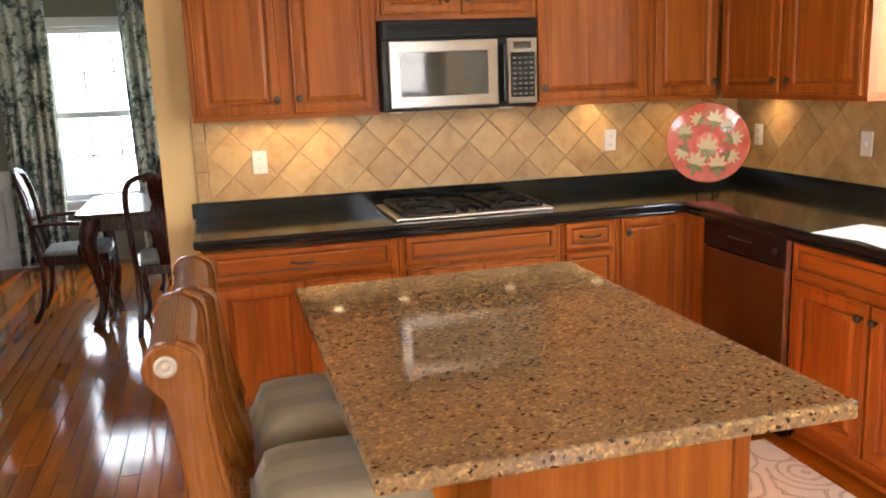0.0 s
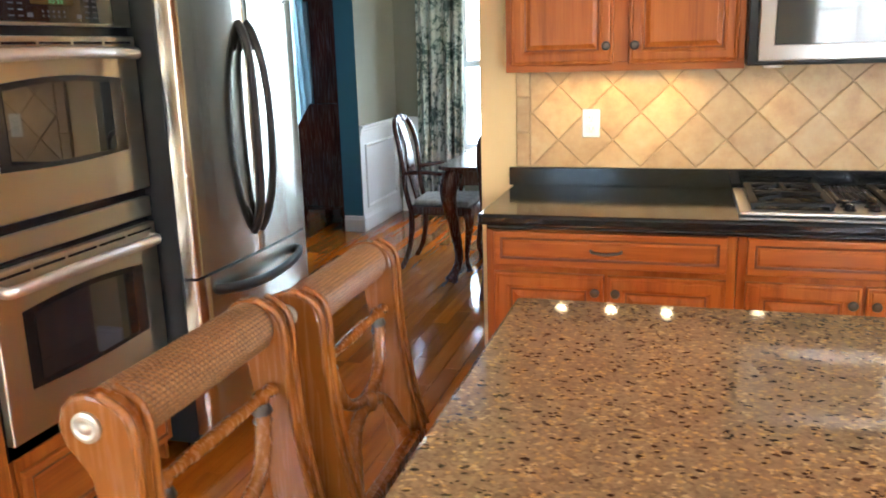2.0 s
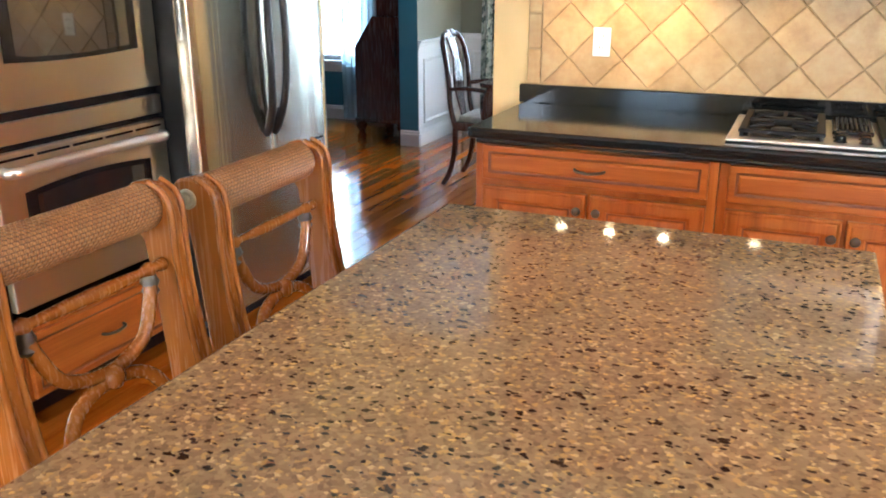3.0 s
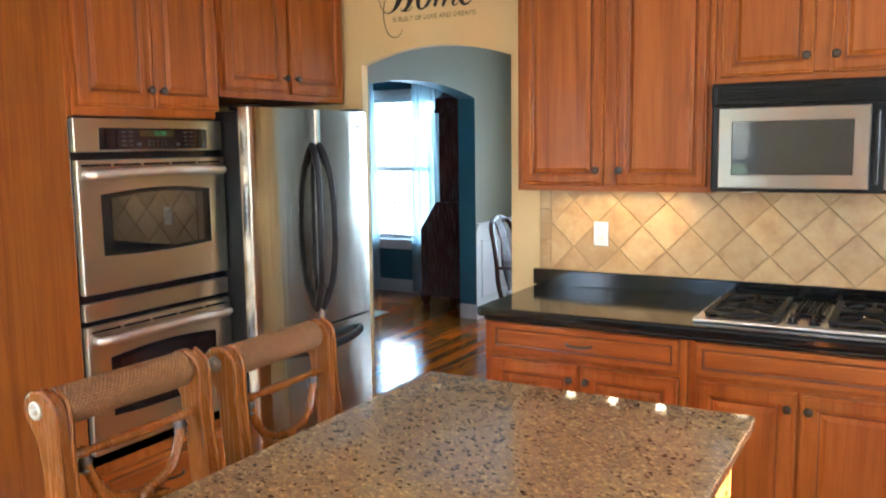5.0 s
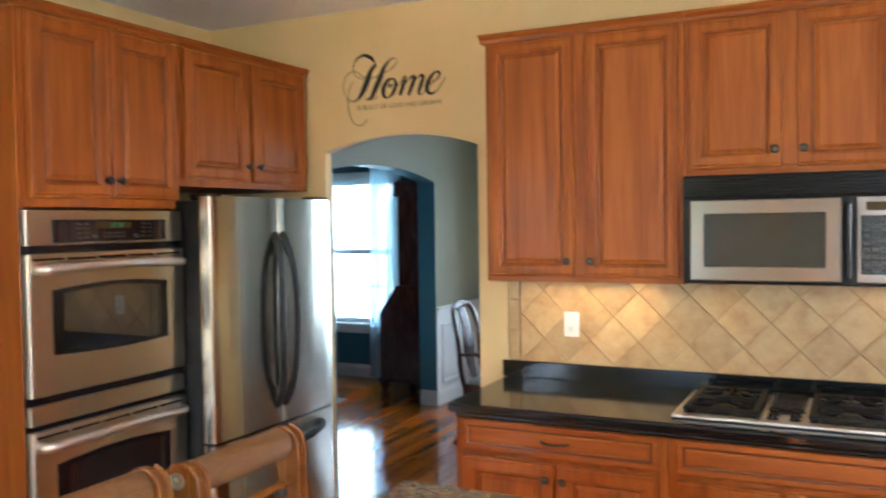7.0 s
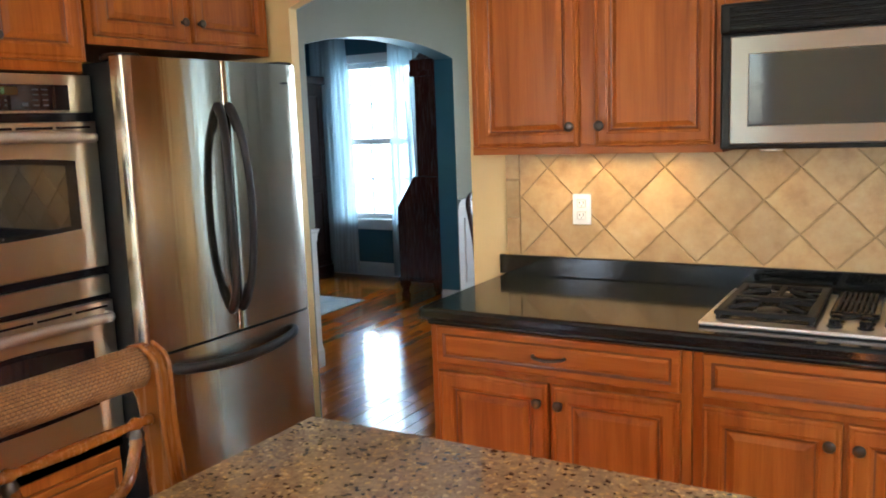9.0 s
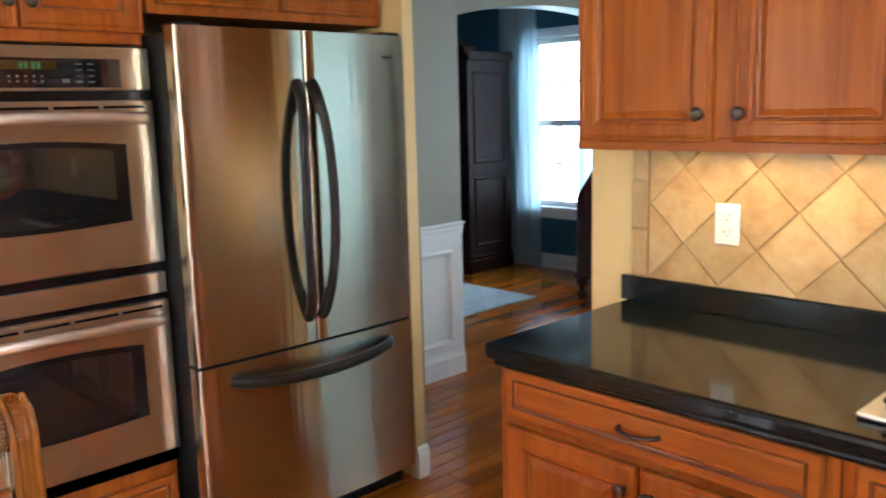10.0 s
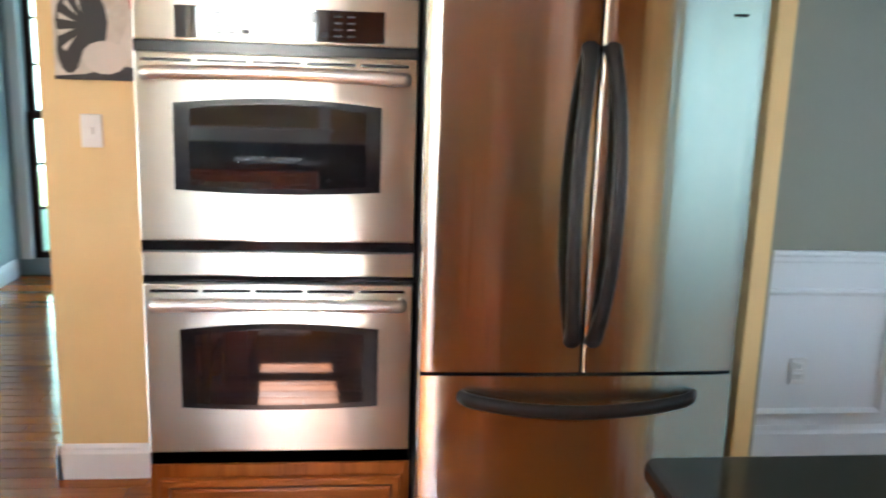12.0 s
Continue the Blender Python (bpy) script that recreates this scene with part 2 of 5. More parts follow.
digits = mat("green_digits", (0.02, 0.1, 0.03), 0.3, **{"Emission Color": (0.2, 1.0, 0.35, 1), "Emission Strength": 0.009})
decal = mat("black_vinyl_lettering", (0.016, 0.010, 0.008), 0.45)
puck_glow = mat("puck_lens", (0.9, 0.8, 0.6), 0.4, **{"Emission Color": (1.0, 0.72, 0.38, 1), "Emission Strength": 0.15})

# ---- building helpers ----


def part(name, bm, material, parent=None, label="", smooth=False, bevel=0.0):
    me = bpy.data.meshes.new(name)
    bmesh.ops.recalc_face_normals(bm, faces=bm.faces)
    if smooth:
        for f in bm.faces:
            f.smooth = True
    bm.to_mesh(me)
    bm.free()
    me.materials.append(material)
    ob = new(name, me)
    if parent is not None:
        ob.parent = parent
    if label:
        ob["label"] = label
    if smooth:
        md = ob.modifiers.new("edges", "EDGE_SPLIT")
        md.split_angle = radians(52)
    if bevel:
        md = ob.modifiers.new("bevel", "BEVEL")
        md.width, md.segments, md.limit_method = bevel, 2, "ANGLE"
    return ob


def thing(name, label, category, m=None, group="", kind=""):
    ob = new(name)
    ob.empty_display_size = 0.05
    if m is not None:
        ob.matrix_world = m
    return tagged(ob, label, category, group, kind)


def box(x0, x1, y0, y1, z0, z1, bm=None):
    bm = bm or bmesh.new()
    vs = [bm.verts.new((x, y, z)) for x in (x0, x1) for y in (y0, y1) for z in (z0, z1)]
    for idx in ((0, 1, 3, 2), (4, 6, 7, 5), (0, 4, 5, 1), (2, 3, 7, 6), (0, 2, 6, 4), (1, 5, 7, 3)):
        bm.faces.new([vs[i] for i in idx])
    return bm


def bbox(x0, x1, y0, y1, z0, z1, r=0.004, seg=2, bm=None):
    """A box with rounded edges."""
    b = box(x0, x1, y0, y1, z0, z1)
    bmesh.ops.bevel(b, geom=b.edges[:] + b.verts[:], offset=r, segments=seg, affect="EDGES", profile=0.5)
    if bm is None:
        return b
    me = bpy.data.meshes.new("tmp")
    b.to_mesh(me)
    b.free()
    bm.from_mesh(me)
    bpy.data.meshes.remove(me)
    return bm


def prism(outline, axis, a, b, bm=None):
    """Extrude a 2D outline from a to b along an axis: 'x' takes (y, z), 'y' takes (x, z), 'z' takes (x, y)."""
    bm = bm or bmesh.new()

    def at(p, d):
        return {"x": (d, p[0], p[1]), "y": (p[0], d, p[1]), "z": (p[0], p[1], d)}[axis]

    lo = [bm.verts.new(at(p, a)) for p in outline]
    hi = [bm.verts.new(at(p, b)) for p in outline]
    bm.faces.new(lo[::-1])
    bm.faces.new(hi)
    n = len(outline)
    for i in range(n):
        bm.faces.new((lo[i], lo[(i + 1) % n], hi[(i + 1) % n], hi[i]))
    return bm


def lathe(profile, m=None, seg=20, bm=None):
    """Turn (radius, height) pairs round z."""
    bm = bm or bmesh.new()
    m = m or Matrix()
    rings = []
    for r, z in profile:
        rings.append([bm.verts.new(m @ Vector((r * math.cos(2 * math.pi * i / seg), r * math.sin(2 * math.pi * i / seg), z))) for i in range(seg)])
    for a, b in zip(rings, rings[1:]):
        for i in range(seg):
            bm.faces.new((a[i], a[(i + 1) % seg], b[(i + 1) % seg], b[i]))
    bm.faces.new(rings[0][::-1])
    bm.faces.new(rings[-1])
    return bm


def sweep(points, section, up=(0, 0, 1), bm=None, scales=None):
    """Carry a closed 2D section along a line of points. section x lies sideways, y along up."""
    bm = bm or bmesh.new()
    pts = [Vector(p) for p in points]
    rings = []
    for i, p in enumerate(pts):
        d = (pts[min(i + 1, len(pts) - 1)] - pts[max(i - 1, 0)]).normalized()
        side = d.cross(Vector(up))
        side = side.normalized() if side.length > 1e-6 else Vector((1, 0, 0))
        u = side.cross(d).normalized()
        s = scales[i] if scales else 1.0
        rings.append([bm.verts.new(p + side * x * s + u * y * s) for x, y in section])
    n = len(section)
    for a, b in zip(rings, rings[1:]):
        for i in range(n):
            bm.faces.new((a[i], a[(i + 1) % n], b[(i + 1) % n], b[i]))
    bm.faces.new(rings[0][::-1])
    bm.faces.new(rings[-1])
    return bm


def ring(r, seg=10, ry=None):
    return [(r * math.cos(2 * math.pi * i / seg), (ry or r) * math.sin(2 * math.pi * i / seg)) for i in range(seg)]


def rrect(w, h, r=0.004):
    w, h = w / 2, h / 2
    return [(w, -h + r), (w, h - r), (w - r, h), (-w + r, h), (-w, h - r), (-w, -h + r), (-w + r, -h), (w - r, -h)]


def spline(ctrl, n=8):
    """A smooth line through control points."""
    c = [Vector(p) for p in ctrl]
    c = [2 * c[0] - c[1]] + c + [2 * c[-1] - c[-2]]
    out = []
    for i in range(1, len(c) - 2):
        for j in range(n):
            t = j / n
            out.append(0.5 * (2 * c[i] + (c[i + 1] - c[i - 1]) * t + (2 * c[i - 1] - 5 * c[i] + 4 * c[i + 1] - c[i + 2]) * t * t + (3 * c[i] - c[i - 1] - 3 * c[i + 1] + c[i + 2]) * t ** 3))
    out.append(c[-2])
    return out


def rings_panel(w, h, steps, bm=None, cap=True, x0=0.0, z0=0.0, dark_bands=()):
    """Nested rectangles (inset, forward): forward is -y."""
    bm = bm or bmesh.new()
    loops = []
    for inset, fwd in steps:
        loops.append([bm.verts.new(p) for p in ((x0 + inset, -fwd, z0 + inset), (x0 + w - inset, -fwd, z0 + inset), (x0 + w - inset, -fwd, z0 + h - inset), (x0 + inset, -fwd, z0 + h - inset))])
    for n, (a, b) in enumerate(zip(loops, loops[1:])):
        for i in range(4):
            f = bm.faces.new((a[i], a[(i + 1) % 4], b[(i + 1) % 4], b[i]))
            f.material_index = 1 if n in dark_bands else 0
    if cap:
        bm.faces.new(loops[-1])
        bm.faces.new(loops[0][::-1])
    return bm


def struct(name, bm, material, label="", bevel=0.0, category=""):
    ob = part(name, bm, material, None, bevel=bevel)
    return tagged(ob, label, category or name.split("_")[0], kind="structure")


def arch_wall(x_from, x_to, z_top, a, b, spring, crown, n=16):
    """Outline of a wall with one arched opening down to the floor."""
    out = [(x_from, 0), (a, 0)]
    half, rise = (b - a) / 2, crown - spring
    r = (half * half + rise * rise) / (2 * rise)
    for i in range(n + 1):
        x = -half + 2 * half * i / n
        out.append((a + half + x, spring + math.sqrt(max(r * r - x * x, 0)) - (r - rise)))
    out += [(b, 0), (x_to, 0), (x_to, z_top), (x_from, z_top)]
    return out

# ---- the shell ----
CEIL = 2.74
WY = 4.03            # face of the cooktop wall
RX = 3.12            # face of the sink wall
LX = -1.68           # face of the oven wall
DX = -1.775          # dining side of the wall to the study
WINY = 7.95          # inner face of the window wall
struct("wall_north", prism(arch_wall(LX - 0.12, RX + 0.14, CEIL, -0.912, -0.035, 2.02, 2.095), "y", WY, WY + 0.052), yellow, "mustard yellow kitchen wall with a shallow arched doorway")
struct("wall_dining_back", prism(arch_wall(DX, RX + 0.14, CEIL, -0.912, -0.035, 2.02, 2.095), "y", WY + 0.053, WY + 0.062), olive, "olive grey dining room side of the arch wall")
struct("wall_west", box(LX - 0.12, LX, 1.82, WY, 0, CEIL), yellow, "mustard yellow wall beside the wall ovens")
struct("wall_west_header", box(LX - 0.12, LX, 0.45, 1.82, 2.15, CEIL), yellow, "yellow wall above the hall opening")


def wall_with_windows(name, axis, at, thick, lo, hi, holes, material, label):
    """A straight wall along x or y with rectangular holes (from, to, sill, head)."""
    bm = bmesh.new()

    def slab(a, b, z0, z1):
        if b - a > 1e-4 and z1 - z0 > 1e-4:
            if axis == "x":
                box(a, b, at, at + thick, z0, z1, bm)
            else:
                box(at, at + thick, a, b, z0, z1, bm)

    pos = lo
    for a, b, z0, z1 in holes:
        slab(pos, a, 0, CEIL)
        slab(a, b, 0, z0)
        slab(a, b, z1, CEIL)
        pos = b
    slab(pos, hi, 0, CEIL)
    return struct(name, bm, material, label)


EWIN = (1.65, 2.60, 1.10, 2.07)
# opening added for the west fill lamp; no window is known here
FILL_WIN = (-2.6, -1.0, 0.5, 2.2)
SWIN_A, SWIN_B = (-0.9, 0.0, 0.5, 2.2), (2.05, 2.95, 0.5, 2.2)
XWIN = (5.2, 6.8, 0.6, 2.15)
wall_with_windows("wall_east", "y", RX, 0.14, -3.3, WY, [EWIN], yellow, "mustard yellow wall with the sink window")
wall_with_windows("wall_west_rear", "y", LX - 0.12, 0.12, -3.16, 0.45, [FILL_WIN], yellow, "mustard yellow wall with an added, unseen window opening")
wall_with_windows("wall_south", "x", -3.3, 0.14, LX - 0.12, RX + 0.14, [SWIN_A, SWIN_B], yellow, "mustard yellow wall with wide breakfast windows")
DWIN = (-1.16, -0.30, 0.58, 2.10)
# unseen opening, assumed from daylight reflected in the refrigerator
DWIN_B = (0.75, 1.61, 0.58, 2.10)
BWIN = (-3.60, -2.74, 0.58, 2.10)
wall_with_windows("wall_window_dining", "x", WINY, 0.16, DX, 2.6, [DWIN, DWIN_B], olive, "olive grey dining room wall with a tall window")
wall_with_windows("wall_window_study", "x", WINY, 0.16, -4.75, DX - 0.002, [BWIN], blue, "deep teal study wall with a tall window")
struct("wall_study_arch", prism([(y, z) for y, z in arch_wall(WY + 0.062, WINY, CEIL, 5.185, 7.0, 2.0, 2.10)], "x", DX - 0.09, DX), olive, "olive grey dining wall with an arched opening")
struct("wall_study_inner", prism([(y, z) for y, z in arch_wall(3.2, WINY, CEIL, 5.185, 7.0, 2.0, 2.10)], "x", DX - 0.17, DX - 0.092), blue, "deep teal study side of the arched wall")
# teal lining of the study arch
bm = bmesh.new()
lin = [p for p in arch_wall(0, 9, CEIL, 5.185, 7.0, 2.0, 2.10)][1:-3]
for (y0, z0), (y1, z1) in zip(lin, lin[1:]):
    c = Vector((6.1, 1.2))
    q = [Vector((y0, z0)), Vector((y1, z1))]
    ins = [p + ((c - p).normalized() * 0.003) for p in q]
    if abs(y0 - y1) < 1e-6:
        s = 0.003 if y0 < 6 else -0.003
        ins = [Vector((y0 + s, z0)), Vector((y1 + s, z1 - 0.003 if z1 > z0 else z1))]
    vs = [bm.verts.new(p) for p in ((DX - 0.165, *ins[0]), (DX - 0.003, *ins[0]), (DX - 0.003, *ins[1]), (DX - 0.165, *ins[1]))]
    bm.faces.new(vs)
struct("trim_study_arch", bm, blue, "deep teal painted lining of the arched opening")
struct("wall_study_west", box(-4.89, -4.75, 3.2, WINY + 0.16, 0, CEIL), blue, "deep teal study wall")
struct("wall_study_south", box(-4.75, DX - 0.17, 3.06, 3.2, 0, CEIL), blue, "deep teal study wall")
wall_with_windows("wall_dining_east", "y", 2.6, 0.14, WY + 0.062, WINY + 0.16, [XWIN], olive, "olive grey dining room wall with a side window")
struct("wall_hall_south", box(-4.9, LX - 0.12, 0.31, 0.45, 0, CEIL), hall_grey, "blue grey hall wall")
struct("wall_hall_north", box(-4.9, LX - 0.12, 1.90, 2.02, 0, CEIL), hall_grey, "blue grey hall wall")
HWIN = (0.55, 1.80, 0.12, 2.2)
wall_with_windows("wall_hall_end", "y", -5.04, 0.14, 0.31, 2.02, [HWIN], hall_grey, "blue grey hall end wall with a glazed door")
struct("ceiling", box(-5.1, RX + 0.2, -3.4, WINY + 0.2, CEIL, CEIL + 0.12), ceil_white, "smooth off-white ceiling")
struct("floor", box(-5.1, RX + 0.2, -3.4, WINY + 0.2, -0.15, -0.004), mat("floor_joint_dark", (0.05, 0.02, 0.008), 0.5), "dark gaps beneath the oak floor boards")


def base_strip(name, m, length, h=0.135, material=white):
    """A moulded skirting board along local x, facing -y."""
    prof = [(0, 0), (-0.016, 0), (-0.016, h - 0.035), (-0.011, h - 0.022), (-0.011, h - 0.012), (-0.004, h), (0, h)]
    ob = struct(name, prism(prof, "x", 0, length), material, "white moulded skirting board", category="baseboard")
    ob.matrix_world = m
    return ob


base_strip("baseboard_ovens", pose(LX, 1.804, 0, 0, 0, 90), 0.48)
base_strip("baseboard_opening", pose(LX - 0.12, 1.82, 0), 0.136)
base_strip("baseboard_arch_end", pose(-0.035, WY, 0), 0.15)
base_strip("baseboard_hall", pose(-1.81, 0.45, 0, 0, 0, 180), 3.0)
base_strip("baseboard_arch_jamb", pose(-0.912, WY, 0, 0, 0, 90), 0.062)
base_strip("baseboard_study_jamb", pose(DX - 0.165, 7.0, 0), 0.18)
base_strip("baseboard_study", pose(-4.75, WINY, 0), 2.8)

# ---- wainscot ----


def wainscot(name, m, length, panels, h=0.88):
    ob = thing(name, "white painted wainscot with framed panels and chair rail", "wainscot", m, kind="structure")
    part("backing", box(0, length, -0.006, 0, 0.0, h - 0.03), white, ob)
    rail = [(0, h - 0.075), (-0.014, h - 0.075), (-0.014, h - 0.05), (-0.02, h - 0.04), (-0.02, h - 0.025), (-0.034, h - 0.012), (-0.034, h), (0, h)]
    part("chair_rail", prism(rail, "x", 0, length), white, ob)
    skirt = [(0, 0), (-0.02, 0), (-0.02, 0.105), (-0.013, 0.12), (-0.008, 0.14), (0, 0.14)]
    part("skirting", prism(skirt, "x", 0, length), white, ob)
    for a, b in panels:
        bm = rings_panel(b - a, 0.54, [(0, 0.006), (0.003, 0.020), (0.012, 0.022), (0.022, 0.014), (0.03, 0.006)], cap=False, x0=a, z0=0.185)
        part("panel_moulding", bm, white, ob)
    return ob


wainscot("wainscot_near", pose(DX, WY + 0.0625, 0, 0, 0, 90), 5.185 - WY - 0.067, [(0.09, 1.0)])
wainscot("wainscot_far", pose(DX, 7.0, 0, 0, 0, 90), 0.945, [(0.09, 0.85)])
wainscot("wainscot_window_left", pose(DX + 0.035, WINY, 0), 0.52, [(0.08, 0.47)])
wainscot("wainscot_window_middle", pose(-0.20, WINY, 0), 0.84, [(0.06, 0.78)])
wainscot("wainscot_window_right", pose(1.71, WINY, 0), 0.88, [(0.06, 0.80)])

# ---- windows ----
glassm = mat("window_glass", (1, 1, 1), 0.0, **{"Transmission Weight": 1.0, "IOR": 1.02})


def sash_window(name, m, w, z0, z1, cols, rows, label, sill=True, black_bars=False):
    """A double-hung window in a wall that faces local -y; x from 0 to w."""
    ob = thing(name, label, "window", m, kind="structure")
    bar = espresso if black_bars else white
    cas = bmesh.new()
    t = 0.085
    for a, b, c, d in ((-t, 0, z0, z1 + t), (w, w + t, z0, z1 + t), (-0.0, w, z1, z1 + t)):
        bbox(a, b, -0.022, -0.001, c, d, 0.004, 1, cas)
    part("casing", cas, white, ob)
    if sill:
        part("window_sill", bbox(-t - 0.02, w + t + 0.02, -0.06, 0.02, z0 - 0.03, z0, 0.005), white, ob)
        part("apron", bbox(-t, w + t, -0.02, -0.001, z0 - 0.11, z0 - 0.032, 0.004), white, ob)
    zm = (z0 + z1) / 2
    for i, (a, b, y) in enumerate(((z0, zm + 0.02, 0.05), (zm - 0.02, z1, 0.09))):
        sash = part("sash", rings_panel(w, b - a, [(0, -0.02), (0, 0.02), (0.045, 0.02), (0.05, 0.012), (0.05, -0.02)], cap=False, z0=a), bar if black_bars else white, ob)
        sash.location.y = y
        bars = bmesh.new()
        for j in range(1, cols):
            x = 0.05 + (w - 0.1) * j / cols
            box(x - 0.009, x + 0.009, -0.008, 0.008, a + 0.05, b - 0.05, bars)
        for j in range(1, rows):
            z = a + 0.05 + (b - a - 0.1) * j / rows
            box(0.05, w - 0.05, -0.007, 0.007, z - 0.009, z + 0.009, bars)
        if cols > 1 or rows > 1:
            part("muntin", bars, bar, sash)
        pane = part("pane", box(0.05, w - 0.05, -0.002, 0.002, a + 0.05, b - 0.05), glassm, sash)
        pane.visible_shadow = False
    return ob


sash_window("window_1", pose(DWIN[0], WINY, 0), DWIN[1] - DWIN[0], DWIN[2], DWIN[3], 3, 2, "white double-hung dining window with small panes")
sash_window("window_2", pose(BWIN[0], WINY, 0), BWIN[1] - BWIN[0], BWIN[2], BWIN[3], 3, 2, "white double-hung study window with small panes")
sash_window("window_3", pose(RX, EWIN[1], 0, 0, 0, -90), EWIN[1] - EWIN[0], EWIN[2], EWIN[3], 2, 1, "white window over the kitchen sink")
sash_window("window_4", pose(SWIN_A[1], -3.16, 0, 0, 0, 180), 0.9, SWIN_A[2], SWIN_A[3], 2, 2, "tall white breakfast window")
sash_window("window_5", pose(SWIN_B[1], -3.16, 0, 0, 0, 180), 0.9, SWIN_B[2], SWIN_B[3], 2, 2, "tall white breakfast window")
sash_window("window_6", pose(2.6, XWIN[1], 0, 0, 0, -90), 1.6, XWIN[2], XWIN[3], 3, 2, "wide white dining side window")
sash_window("window_8", pose(DWIN_B[0], WINY, 0), DWIN_B[1] - DWIN_B[0], DWIN_B[2], DWIN_B[3], 3, 2, "white double-hung dining window with small panes")
# unseen window put in around the west fill lamp
sash_window("fill_window", pose(LX, FILL_WIN[0], 0, 0, 0, 90), 1.6, FILL_WIN[2], FILL_WIN[3], 3, 2, "wide white unseen window, added to brighten the sink side")
sash_window("window_7", pose(-4.9, HWIN[0], 0, 0, 0, 90), HWIN[1] - HWIN[0], HWIN[2], HWIN[3], 3, 3, "glazed hall door with dark bars", False, True)
# ---- cabinets ----
DOOR_STEPS = [(0, 0.0), (0, 0.014), (0.003, 0.018), (0.008, 0.019), (0.014, 0.0165), (0.019, 0.019), (0.047, 0.0195), (0.051, 0.017), (0.055, 0.017), (0.061, 0.010), (0.066, 0.0085)]
PANEL_STEPS = [(0.064, 0.004), (0.066, 0.0085), (0.0705, 0.0085), (0.084, 0.0150), (0.087, 0.0165)]


def knob(parent, x, z, y=-0.02):
    m = pose(x, y, z, 90)
    part("knob", lathe([(0.0075, 0), (0.0055, 0.006), (0.0055, 0.012), (0.011, 0.014), (0.0155, 0.019), (0.0165, 0.023), (0.014, 0.027), (0.008, 0.029), (0.003, 0.0295)], m, 14), pewter, parent, "antique pewter knob", smooth=True)


def pull(parent, x, z, w=0.105, y=-0.02):
    pts = spline([(x - w / 2, y, z), (x - w / 2 + 0.008, y - 0.018, z - 0.001), (x - w / 4, y - 0.024, z - 0.003), (x, y - 0.026, z - 0.005), (x + w / 4, y - 0.024, z - 0.003), (x + w / 2 - 0.008, y - 0.018, z - 0.001), (x + w / 2, y, z)], 5)
    part("handle", sweep(pts, ring(0.0055, 8), bm=None), pewter, parent, "antique pewter pull", smooth=True)


def door(parent, x, w, z, h, knob_at=None, material=None, thin=1.0):
    ob = part("door", rings_panel(w, h, [(a * thin, b) for a, b in DOOR_STEPS], cap=False, dark_bands=(9,)), material or cherry, parent)
    ob.data.materials.append(groove_m)
    ob.location = (x, 0, z)
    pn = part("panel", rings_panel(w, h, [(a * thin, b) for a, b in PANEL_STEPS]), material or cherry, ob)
    pn.data.materials.append(groove_m)
    if knob_at:
        knob(ob, knob_at[0], knob_at[1])
    return ob


def drawer(parent, x, w, z, h, handle=True):
    ob = part("drawer_front", rings_panel(w, h, [(0, 0), (0, 0.014), (0.003, 0.018), (0.008, 0.019), (0.024, 0.019), (0.029, 0.015), (0.033, 0.014), (0.041, 0.0175)], dark_bands=(4, 5)), cherry_h, parent)
    ob.data.materials.append(groove_m)
    ob.location = (x, 0, z)
    if handle:
        pull(ob, w / 2, h / 2, y=-0.018)
    return ob


def carcass(parent, w, d, z0, z1, toe=False):
    bm = bbox(0, w, 0.0005, d, z0, z1, 0.002, 1)
    part("body", bm, cherry, parent)
    if toe:
        part("toe_kick", box(0.0, w, 0.05, d, 0.0, z0), cherry_h, parent)
        part("shoe_moulding", bbox(0.0, w, 0.034, 0.05, 0.0, 0.02, 0.005), cherry_h, parent)


def crown(parent, w, z, d, left=False, right=False):
    prof = [(0.0, z - 0.002), (-0.006, z - 0.002), (-0.008, z + 0.012), (-0.020, z + 0.024), (-0.026, z + 0.026), (-0.026, z + 0.034), (0.02, z + 0.034)]
    bm = prism(prof, "x", -0.024 if left else 0, w + (0.024 if right else 0))
    if left:
        box(-0.024, 0.0, 0.02, d, z, z + 0.034, bm)
    part("crown_moulding", bm, cherry_h, parent)


UB, UT = 1.388, 2.425


def upper(label, m, w, d, z0, z1, doors, knobs="mid", lcrown=False, rcrown=False, gap=0.055):
    ob = thing("wall_cabinet", label, "cabinet", m, group="kitchen wall cabinets")
    carcass(ob, w, d, z0 + 0.032, z1)
    rail = box(0.0, w, 0.0005, 0.02, z0, z0 + 0.0318)
    box(0.0, 0.016, 0.0205, d, z0, z0 + 0.0318, rail)
    box(w - 0.016, w, 0.0205, d, z0, z0 + 0.0318, rail)
    part("light_rail", rail, cherry_h, ob)
    n = doors
    e = 0.022
    dw = (w - 2 * e - gap * (n - 1)) / n
    for i in range(n):
        kx = dw - 0.023 if (n == 2 and i == 0) or (n == 1 and knobs == "right") else 0.023
        door(ob, e + i * (dw + gap), dw, z0 + 0.024, z1 - z0 - 0.033, (kx, 0.066), thin=0.85)
    crown(ob, w, z1, d, lcrown, rcrown)
    return ob


upper("cherry wall cabinet with two tall raised-panel doors", pose(0.14, 3.725, 0), 0.85, 0.30, UB, UT, 2, lcrown=True)
upper("short cherry wall cabinet above the microwave", pose(0.992, 3.725, 0), 0.766, 0.30, 1.815, UT, 2)
upper("cherry wall cabinet with one wide door", pose(1.76, 3.725, 0), 0.63, 0.30, UB, UT, 1)
upper("cherry corner wall cabinet with one door", pose(2.392, 3.725, 0), 0.40, 0.30, UB, UT, 1, "right")
